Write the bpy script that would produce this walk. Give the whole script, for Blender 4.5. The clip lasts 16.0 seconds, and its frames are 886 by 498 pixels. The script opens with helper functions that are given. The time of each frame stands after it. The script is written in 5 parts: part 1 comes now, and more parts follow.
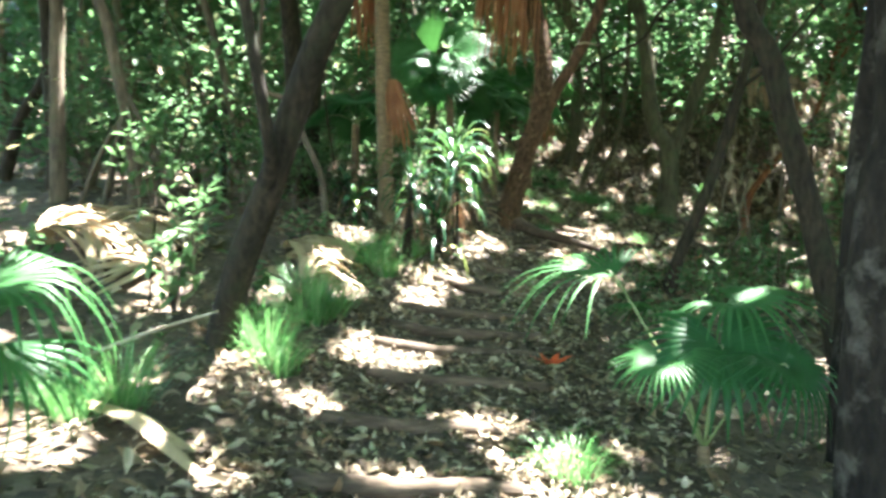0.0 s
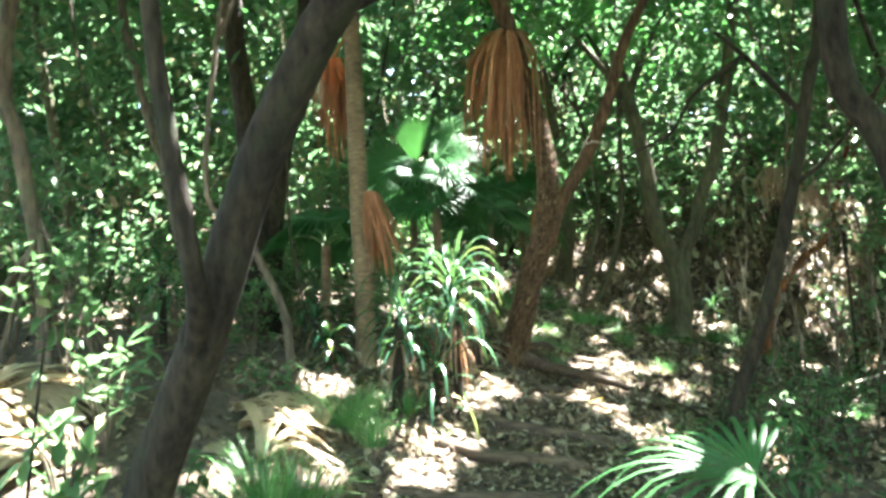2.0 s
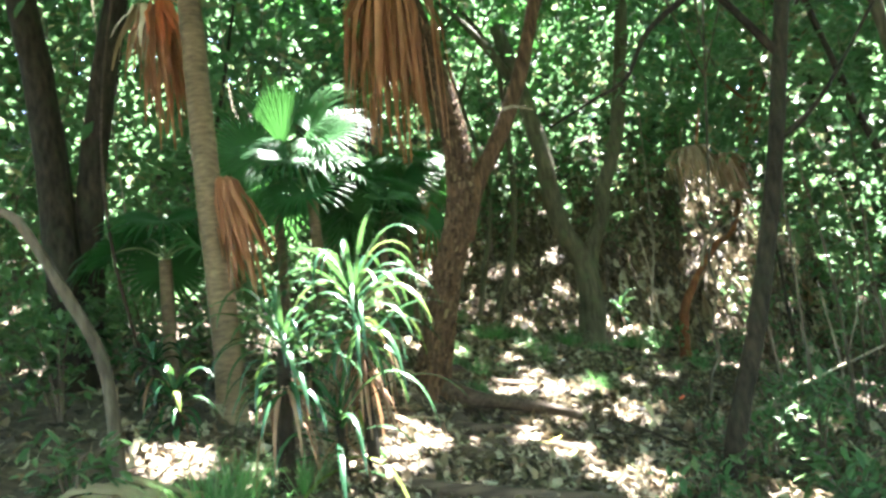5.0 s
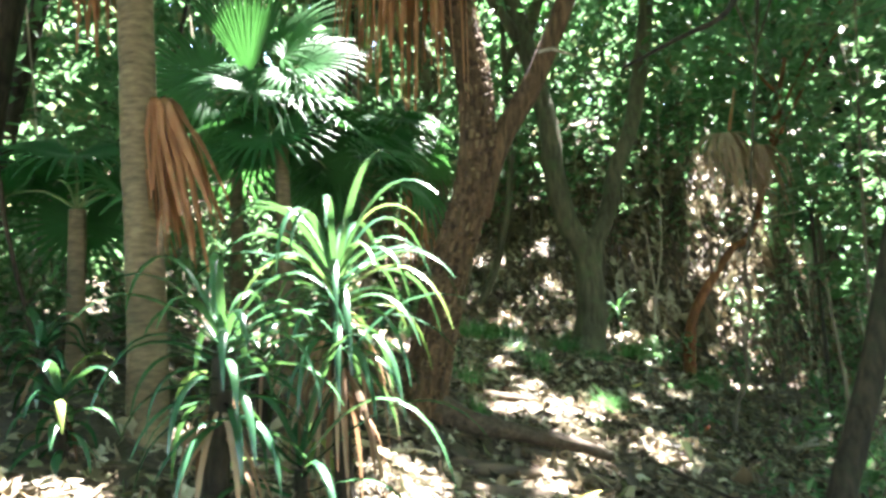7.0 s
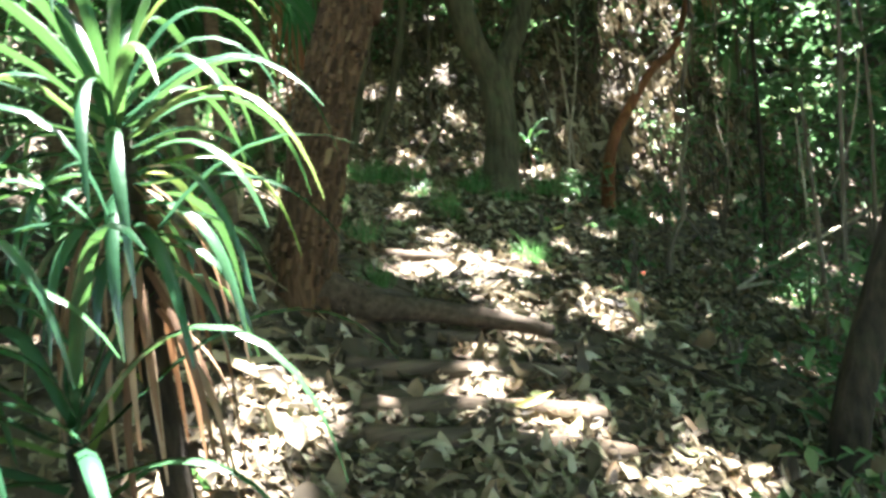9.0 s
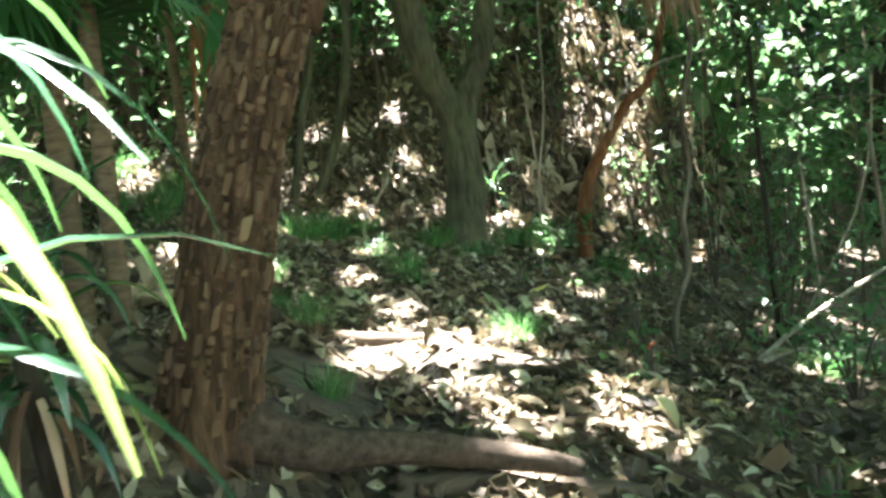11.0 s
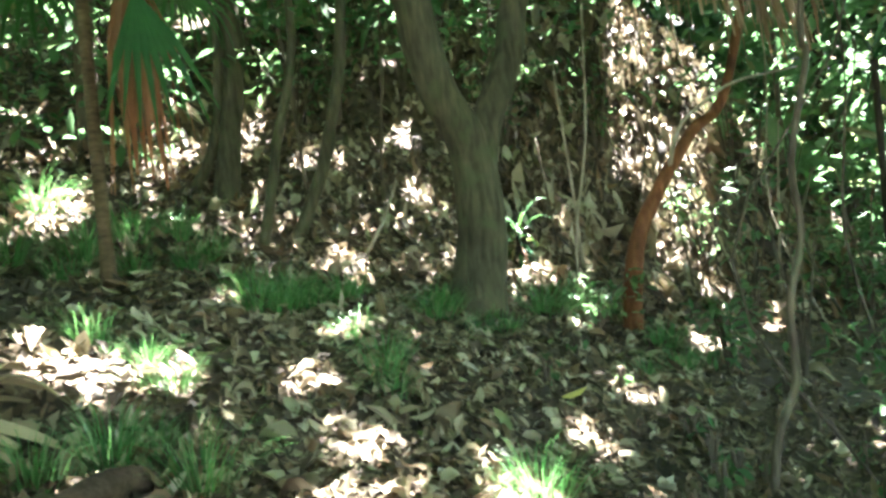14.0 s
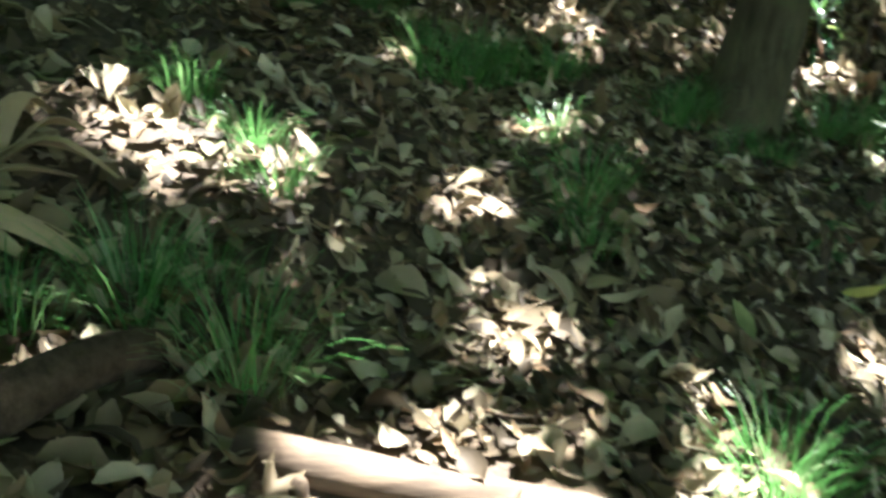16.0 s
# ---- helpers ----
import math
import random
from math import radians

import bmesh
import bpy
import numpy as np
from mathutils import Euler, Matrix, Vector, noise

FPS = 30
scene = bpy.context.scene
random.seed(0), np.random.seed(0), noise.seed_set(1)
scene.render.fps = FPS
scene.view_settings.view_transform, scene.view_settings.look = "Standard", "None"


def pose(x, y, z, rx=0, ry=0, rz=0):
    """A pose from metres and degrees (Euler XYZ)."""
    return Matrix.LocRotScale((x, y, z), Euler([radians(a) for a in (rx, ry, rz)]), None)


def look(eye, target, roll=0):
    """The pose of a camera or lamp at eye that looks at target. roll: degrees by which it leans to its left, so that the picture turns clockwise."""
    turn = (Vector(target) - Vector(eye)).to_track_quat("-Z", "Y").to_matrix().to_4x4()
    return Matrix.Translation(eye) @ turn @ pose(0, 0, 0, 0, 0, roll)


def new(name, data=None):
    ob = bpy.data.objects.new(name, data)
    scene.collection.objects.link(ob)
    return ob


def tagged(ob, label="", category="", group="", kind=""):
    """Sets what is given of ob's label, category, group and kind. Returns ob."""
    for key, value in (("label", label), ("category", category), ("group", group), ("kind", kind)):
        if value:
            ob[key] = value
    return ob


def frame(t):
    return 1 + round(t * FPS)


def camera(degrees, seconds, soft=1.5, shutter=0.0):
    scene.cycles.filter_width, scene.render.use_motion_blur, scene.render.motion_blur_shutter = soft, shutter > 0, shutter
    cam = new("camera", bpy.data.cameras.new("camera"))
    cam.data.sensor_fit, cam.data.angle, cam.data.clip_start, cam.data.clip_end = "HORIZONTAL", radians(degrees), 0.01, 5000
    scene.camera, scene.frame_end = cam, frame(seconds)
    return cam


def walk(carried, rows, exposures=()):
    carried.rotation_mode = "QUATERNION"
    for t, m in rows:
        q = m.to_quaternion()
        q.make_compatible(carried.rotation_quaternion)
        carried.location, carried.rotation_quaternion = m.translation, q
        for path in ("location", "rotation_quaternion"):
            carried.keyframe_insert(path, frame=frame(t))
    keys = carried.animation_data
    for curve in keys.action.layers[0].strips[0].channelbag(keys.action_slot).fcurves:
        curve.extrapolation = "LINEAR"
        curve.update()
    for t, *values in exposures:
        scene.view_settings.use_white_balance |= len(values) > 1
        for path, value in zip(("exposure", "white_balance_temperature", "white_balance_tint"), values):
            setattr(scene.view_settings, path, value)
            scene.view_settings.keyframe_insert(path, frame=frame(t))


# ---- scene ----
cam = camera(58.4, 16.0, 3.0, 0.3)
PATH = [
    (0, (0.489, -0.216, 1.052), (0.393, 1.781, 1.012), -0.4),
    (0.5, (0.406, 0.198, 1.207), (0.496, 2.194, 1.128), -1.5),
    (1, (0.366, 0.616, 1.298), (0.409, 2.614, 1.21), -0.8),
    (1.5, (0.244, 1.09, 1.306), (0.204, 3.088, 1.391), -0.7),
    (2, (0.171, 1.533, 1.318), (0.163, 3.518, 1.565), -2.8),
    (2.5, (0.102, 1.879, 1.348), (0.256, 3.85, 1.65), -4.8),
    (3, (0.055, 2.281, 1.364), (0.168, 4.245, 1.724), -5.2),
    (3.5, (-0.044, 2.693, 1.367), (0.113, 4.668, 1.646), -5.1),
    (4, (0.003, 3.011, 1.37), (0.248, 4.959, 1.749), -6.3),
    (4.5, (-0.065, 3.354, 1.422), (0.252, 5.298, 1.77), -6.3),
    (4.7, (-0.093, 3.43, 1.421), (0.258, 5.38, 1.69), -8.0),
    (6.8, (-0.114, 4.981, 1.582), (0.392, 6.896, 1.86), -3.6),
    (7, (-0.1, 5.106, 1.602), (0.355, 7.041, 1.822), -3.5),
    (7.5, (-0.025, 5.479, 1.609), (0.36, 7.425, 1.865), -2.8),
    (8, (0.075, 5.783, 1.626), (0.638, 7.696, 1.778), -6.3),
    (8.5, (0.219, 6.13, 1.592), (0.809, 8.041, 1.594), -3.2),
    (9, (0.266, 6.349, 1.666), (0.931, 8.224, 1.456), -6.6),
    (9.5, (0.282, 6.572, 1.707), (1.039, 8.41, 1.484), -6.3),
    (10, (0.347, 6.819, 1.717), (1.095, 8.673, 1.643), -7.0),
    (10.2, (0.368, 6.936, 1.733), (1.175, 8.763, 1.628), -7.8),
    (12.3, (1.061, 8.085, 1.944), (1.778, 9.943, 1.759), -8.9),
    (12.5, (1.096, 8.12, 2.026), (1.777, 9.976, 1.72), -8.3),
    (13, (1.204, 8.424, 2.021), (1.901, 10.281, 1.763), -8.2),
    (13.5, (1.341, 8.691, 2.015), (1.997, 10.577, 1.889), -7.6),
    (14, (1.484, 8.945, 1.998), (2.215, 10.805, 1.921), -6.1),
    (14.5, (1.631, 9.197, 2.006), (2.266, 11.088, 1.855), -5.2),
    (15, (1.794, 9.554, 1.954), (2.319, 11.444, 1.564), -2.0),
    (15.5, (1.894, 9.884, 1.99), (2.327, 11.703, 1.282), -1.1),
    (16, (1.926, 10.163, 2.018), (2.069, 12.046, 1.361), 1.0),
]
walk(cam, [(t, look(eye, target, roll)) for t, eye, target, roll in PATH],
     [(0.0, 4.68), (1.0, 4.76), (3.0, 5.1), (4.5, 5.1), (7.0, 4.98), (9.0, 4.6), (10.0, 4.6), (12.5, 5.85), (13.5, 5.58), (14.5, 5.35), (15.5, 4.85), (16.0, 4.2)])

# ---- daylight ----
SUN = Vector((0.34, 0.22, 0.92)).normalized()
world = bpy.data.worlds.new("sky")
world.use_nodes = True
scene.world = world
wt = world.node_tree
sky = wt.nodes.new("ShaderNodeTexSky")
sky.sky_type, sky.sun_disc = "NISHITA", False
sky.sun_elevation, sky.sun_rotation = math.asin(SUN.z), math.atan2(SUN.x, SUN.y)
wt.nodes["Background"].inputs[1].default_value = 0.11
wt.links.new(sky.outputs[0], wt.nodes["Background"].inputs[0])
lamp = bpy.data.lights.new("sun", "SUN")
lamp.energy, lamp.angle, lamp.color = 5.0, radians(0.6), (1.0, 0.98, 0.97)
sun = new("sun", lamp)
sun.matrix_world = look(SUN * 40, (0, 0, 0))

RNG = np.random.default_rng(7)


# ---- materials ----
def shader(name):
    m = bpy.data.materials.new(name)
    m.use_nodes = True
    t = m.node_tree
    return m, t, t.nodes["Principled BSDF"]


def node(t, kind, **values):
    n = t.nodes.new(kind)
    for key, value in values.items():
        n.inputs[key].default_value = value
    return n


def ramp(t, source, stops):
    n = t.nodes.new("ShaderNodeValToRGB")
    e = n.color_ramp.elements
    while len(e) < len(stops):
        e.new(0.5)
    for k, (at, col) in zip(e, stops):
        k.position, k.color = at, (*col, 1)
    t.links.new(source, n.inputs[0])
    return n.outputs[0]


def mixed(t, kind, a, b, fac):
    n = t.nodes.new("ShaderNodeMix")
    n.data_type, n.blend_type = "RGBA", kind
    if isinstance(fac, float):
        n.inputs[0].default_value = fac
    else:
        t.links.new(fac, n.inputs[0])
    t.links.new(a, n.inputs[6])
    t.links.new(b, n.inputs[7])
    return n.outputs[2]


def noise_of(t, scale, detail=4.0, stretch=(1, 1, 1), rough=0.6, space="Object"):
    co = t.nodes.new("ShaderNodeTexCoord")
    mp = t.nodes.new("ShaderNodeMapping")
    mp.inputs["Scale"].default_value = stretch
    t.links.new(co.outputs[space], mp.inputs[0])
    n = node(t, "ShaderNodeTexNoise", Scale=scale, Detail=detail, Roughness=rough)
    t.links.new(mp.outputs[0], n.inputs[0])
    return n.outputs[0]


def bumped(t, bsdf, height, strength, distance):
    b = node(t, "ShaderNodeBump", Strength=strength, Distance=distance)
    t.links.new(height, b.inputs["Height"])
    t.links.new(b.outputs[0], bsdf.inputs["Normal"])


def bark(name, dark, light, moss_or_lit=None, stretch=(1, 1, 0.18), scale=22.0, depth=0.012):
    m, t, p = shader(name)
    fine = noise_of(t, scale, 6, stretch)
    col = ramp(t, fine, [(0.3, dark), (0.7, light)])
    big = noise_of(t, 2.2, 3)
    blotch = ramp(t, big, [(0.35, (0.55, 0.55, 0.55)), (0.7, (1.15, 1.12, 1.05))])
    col = mixed(t, "MULTIPLY", col, blotch, 0.9)
    if moss_or_lit:
        green = ramp(t, big, [(0.0, moss_or_lit), (1.0, moss_or_lit)])
        spots = ramp(t, noise_of(t, 5.0, 5), [(0.52, (0, 0, 0)), (0.66, (0.6, 0.6, 0.6))])
        col = mixed(t, "MIX", col, green, spots)
    t.links.new(col, p.inputs["Base Color"])
    p.inputs["Roughness"].default_value = 0.9
    p.inputs["Specular IOR Level"].default_value = 0.2
    bumped(t, p, fine, 0.9, depth)
    return m


def leafy(name, stops, through_col, share=0.4, rough=0.4, own="island", spec=0.5):
    m, t, p = shader(name)
    if own == "island":
        r = t.nodes.new("ShaderNodeNewGeometry").outputs["Random Per Island"]
    else:
        r = t.nodes.new("ShaderNodeObjectInfo").outputs["Random"]
    col = ramp(t, r, stops)
    mottle = ramp(t, noise_of(t, 9.0, 4), [(0.3, (0.7, 0.7, 0.7)), (0.7, (1.15, 1.15, 1.1))])
    col = mixed(t, "MULTIPLY", col, mottle, 0.8)
    t.links.new(col, p.inputs["Base Color"])
    p.inputs["Roughness"].default_value = rough
    p.inputs["Specular IOR Level"].default_value = spec
    bumped(t, p, noise_of(t, 60.0, 2), 0.25, 0.004)
    if share:
        tr = t.nodes.new("ShaderNodeBsdfTranslucent")
        tint = t.nodes.new("ShaderNodeRGB")
        tint.outputs[0].default_value = (*through_col, 1)
        t.links.new(mixed(t, "MIX", col, tint.outputs[0], 0.5), tr.inputs[0])
        mix = node(t, "ShaderNodeMixShader", Fac=share)
        t.links.new(p.outputs[0], mix.inputs[1])
        t.links.new(tr.outputs[0], mix.inputs[2])
        t.links.new(mix.outputs[0], t.nodes["Material Output"].inputs[0])
    return m


def earth():
    m, t, p = shader("forest_soil")
    a = noise_of(t, 1.3, 5)
    b = noise_of(t, 26.0, 6)
    soil = ramp(t, b, [(0.25, (0.022, 0.016, 0.011)), (0.55, (0.065, 0.048, 0.033)), (0.8, (0.14, 0.107, 0.075))])
    co = t.nodes.new("ShaderNodeTexCoord")
    v = node(t, "ShaderNodeTexVoronoi", Scale=16.0)
    t.links.new(co.outputs["Object"], v.inputs[0])
    crumbs = ramp(t, v.outputs["Color"], [(0.2, (0.04, 0.027, 0.017)), (0.5, (0.11, 0.078, 0.045)), (0.9, (0.22, 0.165, 0.1))])
    col = mixed(t, "MIX", soil, crumbs, ramp(t, a, [(0.4, (0.1, 0.1, 0.1)), (0.65, (0.75, 0.75, 0.75))]))
    t.links.new(col, p.inputs["Base Color"])
    p.inputs["Roughness"].default_value = 0.95
    bumped(t, p, b, 0.8, 0.03)
    return m


SOIL = earth()
BARK_DARK = bark("dark_bark", (0.006, 0.005, 0.0035), (0.046, 0.036, 0.024), (0.024, 0.028, 0.014), (1, 1, 0.3), 26.0, 0.02)
# pale blotches; on the slim tree they stand in for sunlit spots
BARK_BLOTCH = bark("blotched_bark", (0.005, 0.004, 0.0035), (0.026, 0.021, 0.016), (0.1, 0.092, 0.075), (1, 1, 0.4), 20.0, 0.02)
BARK_GREY = bark("grey_bark", (0.045, 0.037, 0.026), (0.16, 0.13, 0.095), (0.085, 0.095, 0.055))
BARK_MOSS = bark("mossy_bark", (0.036, 0.035, 0.021), (0.12, 0.112, 0.068), (0.07, 0.088, 0.04))
BARK_TAN = bark("palm_bark", (0.075, 0.054, 0.032), (0.22, 0.16, 0.095), None, (1, 1, 3.5), 12.0, 0.006)
BARK_RED = bark("furrowed_bark", (0.014, 0.0085, 0.0055), (0.15, 0.087, 0.048), None, (1, 1, 0.16), 34.0, 0.035)
BARK_RUST = bark("rusty_bark", (0.07, 0.025, 0.011), (0.23, 0.095, 0.042), None, (1, 1, 0.3), 14.0, 0.006)
ROOT = bark("root_bark", (0.02, 0.014, 0.01), (0.09, 0.066, 0.045), None, (1, 1, 1), 30.0, 0.006)
TIMBER = bark("weathered_timber", (0.04, 0.03, 0.022), (0.17, 0.125, 0.088), None, (0.12, 1, 1), 24.0, 0.008)
STICK = bark("bleached_stick", (0.2, 0.17, 0.12), (0.48, 0.42, 0.33), None, (1, 1, 0.2), 20.0, 0.004)
LEAF_TOP = leafy("canopy_leaf", [(0.0, (0.03, 0.09, 0.02)), (0.5, (0.05, 0.15, 0.035)), (1.0, (0.09, 0.22, 0.05))], (0.1, 0.38, 0.08), 0.3, 0.3)
LEAF_MID = leafy("shrub_leaf", [(0.0, (0.03, 0.075, 0.028)), (0.5, (0.06, 0.13, 0.05)), (0.9, (0.11, 0.19, 0.08)), (1.0, (0.2, 0.22, 0.1))], (0.17, 0.34, 0.13), 0.34, 0.45, "island", 0.3)
LEAF_FAR = leafy("far_leaf", [(0.0, (0.035, 0.085, 0.034)), (0.6, (0.075, 0.15, 0.065)), (0.86, (0.105, 0.195, 0.088)), (0.9, (0.2, 0.15, 0.08)), (1.0, (0.3, 0.22, 0.14))], (0.17, 0.36, 0.15), 0.4, 0.55, "island", 0.14)
STRAP = leafy("strap_leaf", [(0.0, (0.013, 0.05, 0.024)), (0.5, (0.025, 0.078, 0.038)), (0.88, (0.045, 0.11, 0.046)), (0.95, (0.14, 0.19, 0.05)), (1.0, (0.22, 0.24, 0.07))], (0.16, 0.36, 0.08), 0.16, 0.27, "object", 0.65)
FAN = leafy("fan_leaf", [(0.0, (0.014, 0.064, 0.02)), (1.0, (0.042, 0.125, 0.04))], (0.1, 0.32, 0.06), 0.28, 0.45, "object", 0.2)
GRASS = leafy("grass_blade", [(0.0, (0.036, 0.14, 0.03)), (0.7, (0.085, 0.25, 0.066)), (1.0, (0.24, 0.33, 0.17))], (0.18, 0.4, 0.13), 0.26, 0.36, "island", 0.6)
DRY = leafy("dry_frond", [(0.0, (0.17, 0.07, 0.032)), (0.5, (0.29, 0.125, 0.06)), (1.0, (0.4, 0.21, 0.11))], (0.5, 0.2, 0.09), 0.25, 0.7, "island", 0.2)
STRAW = leafy("straw_frond", [(0.0, (0.22, 0.15, 0.08)), (0.5, (0.38, 0.29, 0.18)), (1.0, (0.5, 0.42, 0.3))], (0.5, 0.38, 0.2), 0.15, 0.75, "island", 0.2)
LITTER = leafy("fallen_leaf", [(0.0, (0.022, 0.017, 0.011)), (0.3, (0.068, 0.051, 0.031)), (0.52, (0.155, 0.122, 0.075)), (0.66, (0.185, 0.115, 0.066)), (0.72, (0.24, 0.195, 0.125)), (0.88, (0.36, 0.315, 0.22)), (0.97, (0.42, 0.375, 0.28)), (1.0, (0.18, 0.22, 0.09))], (0.36, 0.31, 0.2), 0.1, 0.65, "island", 0.22)
PLATES_COL = [(0.0, (0.032, 0.02, 0.013)), (0.45, (0.08, 0.05, 0.03)), (0.78, (0.112, 0.072, 0.041)), (0.94, (0.15, 0.104, 0.058)), (1.0, (0.21, 0.152, 0.085))]
PLATE = leafy("bark_plate", PLATES_COL, (0.2, 0.1, 0.05), 0.0, 0.9, "object", 0.15)
PLATE_DARK = leafy("dark_bark_plate", [(0.0, (0.034, 0.021, 0.013)), (0.6, (0.085, 0.052, 0.031)), (1.0, (0.13, 0.08, 0.046))], (0.2, 0.1, 0.05), 0.0, 0.92, "object", 0.12)
PLATE_FAR = leafy("bark_plate_joined", PLATES_COL, (0.2, 0.1, 0.05), 0.0, 0.9, "island", 0.15)
STRAPDRY = leafy("withered_strap", [(0.0, (0.09, 0.05, 0.03)), (0.5, (0.2, 0.12, 0.075)), (1.0, (0.38, 0.27, 0.18))], (0.4, 0.18, 0.07), 0.2, 0.7, "object", 0.2)
SCARLET = leafy("scarlet_leaf", [(0.0, (0.55, 0.05, 0.02)), (1.0, (0.65, 0.12, 0.03))], (0.8, 0.1, 0.03), 0.25, 0.5)
EMBER = leafy("rust_orange_frond", [(0.0, (0.42, 0.11, 0.045)), (1.0, (0.55, 0.19, 0.08))], (0.75, 0.2, 0.06), 0.35, 0.6, "island", 0.2)
YELLOW = leafy("yellow_leaf", [(0.0, (0.5, 0.42, 0.08)), (1.0, (0.6, 0.5, 0.15))], (0.7, 0.5, 0.1), 0.25, 0.5)


# ---- mesh helpers ----
class Shape:
    """Gathers vertices and faces of one mesh."""

    def __init__(self):
        self.v, self.f = [], []

    def tube(self, line, radii, sides=10, lump=0.0, cap=True, flute=0.0, ribs=11):
        line = [Vector(p) for p in line]
        n, first, side = len(line), len(self.v), None
        for i, p in enumerate(line):
            d = (line[min(i + 1, n - 1)] - line[max(i - 1, 0)]).normalized()
            side = d.orthogonal() if side is None else side - d * side.dot(d)
            side.normalize()
            other = d.cross(side)
            for k in range(sides):
                a = 2 * math.pi * k / sides
                out = side * math.cos(a) + other * math.sin(a)
                r = radii[i] * (1 + lump * noise.noise(p * 3.1 + out * 2.2) + flute * math.cos(ribs * a + 2.0 * noise.noise(p * 4.0)))
                self.v.append(p + out * r)
        for i in range(n - 1):
            for k in range(sides):
                a, b = first + i * sides + k, first + i * sides + (k + 1) % sides
                self.f.append((a, b, b + sides, a + sides))
        if cap:
            self.f.append(tuple(range(first + sides - 1, first - 1, -1)))
            self.f.append(tuple(range(first + (n - 1) * sides, first + n * sides)))
        return self

    def ribbon(self, line, widths, across, fold=0.25):
        """A leaf blade with a keel along a line; across: its sideways direction."""
        first, n = len(self.v), len(line)
        across = Vector(across).normalized()
        for i, p in enumerate(line):
            p = Vector(p)
            d = Vector(line[min(i + 1, n - 1)]) - Vector(line[max(i - 1, 0)])
            up = across.cross(d).normalized()
            if up.z < 0 and i == 0:
                up = -up
            w = widths[i] / 2
            self.v += [p - across * w + up * (w * fold), p, p + across * w + up * (w * fold)]
        for i in range(n - 1):
            a = first + 3 * i
            self.f += [(a, a + 1, a + 4, a + 3), (a + 1, a + 2, a + 5, a + 4)]
        return self

    def mesh(self, name, material, smooth=True):
        me = bpy.data.meshes.new(name)
        me.from_pydata([tuple(p) for p in self.v], [], self.f)
        me.materials.append(material)
        if smooth:
            me.shade_smooth()
        return me


def part(name, shape, material, parent, label="", at=None):
    ob = new(name, shape if isinstance(shape, bpy.types.Mesh) else shape.mesh(name, material))
    ob.parent = parent
    if at is not None:
        ob.matrix_basis = at
    return tagged(ob, label)


def thing(name, place, label, category, group="", kind=""):
    ob = new(name)
    ob.location = place
    return tagged(ob, label, category, group, kind)


def curve_points(points, steps=5):
    """Smooth line through points."""
    p = [Vector(q) for q in points]
    p = [p[0] * 2 - p[1]] + p + [p[-1] * 2 - p[-2]]
    out = []
    for i in range(1, len(p) - 2):
        for s in range(steps):
            u = s / steps
            out.append(0.5 * (2 * p[i] + (p[i + 1] - p[i - 1]) * u + (2 * p[i - 1] - 5 * p[i] + 4 * p[i + 1] - p[i + 2]) * u * u + (3 * p[i] - p[i - 1] - 3 * p[i + 1] + p[i + 2]) * u ** 3))
    return out + [p[-2]]


def leaf_cloud(name, centres, size, material, droop=0.35, slim=0.42, spread=1.0):
    """One mesh of many folded leaves at the given centres."""
    c = np.asarray(centres, float).reshape(-1, 3)
    n = len(c)
    a = RNG.uniform(0, 2 * np.pi, n)
    tilt = RNG.normal(-droop, 0.45 * spread, n)
    d = np.stack([np.cos(a) * np.cos(tilt), np.sin(a) * np.cos(tilt), np.sin(tilt)], 1)
    s = np.stack([-np.sin(a), np.cos(a), RNG.normal(0, 0.35, n)], 1)
    s /= np.linalg.norm(s, axis=1)[:, None]
    u = np.cross(d, s)
    ln = (size * RNG.uniform(0.6, 1.35, n))[:, None]
    w = ln * slim / 2 * RNG.uniform(0.8, 1.2, n)[:, None]
    keel = 0.22
    pts = [c - d * ln * 0.5, c - d * ln * 0.12 + s * w + u * w * keel, c + d * ln * 0.22 + s * w * 0.8 + u * w * keel - u * ln * 0.02,
           c + d * ln * 0.5 - u * ln * 0.1, c + d * ln * 0.22 - s * w * 0.8 + u * w * keel - u * ln * 0.02, c - d * ln * 0.12 - s * w + u * w * keel]
    v = np.stack(pts, 1).reshape(-1, 3)
    base = np.arange(n)[:, None] * 6
    f = np.concatenate([base + np.array([0, 1, 2, 3]), base + np.array([0, 3, 4, 5])])
    me = bpy.data.meshes.new(name)
    me.vertices.add(len(v))
    me.vertices.foreach_set("co", v.ravel())
    me.loops.add(f.size)
    me.loops.foreach_set("vertex_index", f.ravel().astype(np.int32))
    me.polygons.add(len(f))
    me.polygons.foreach_set("loop_start", np.arange(0, f.size, 4, dtype=np.int32))
    me.update(calc_edges=True)
    me.materials.append(material)
    me.shade_smooth()
    return me


# ---- the ground ----
def step(a, b, v):
    u = min(1.0, max(0.0, (v - a) / (b - a)))
    return u * u * (3 - 2 * u)


def path_x(y):
    return float(np.interp(y, [-6, 5.5, 7, 9, 10.5, 12.5, 15, 30], [0.35, 0.35, 0.6, 1.35, 2.0, 2.5, 3.0, 4.0]))


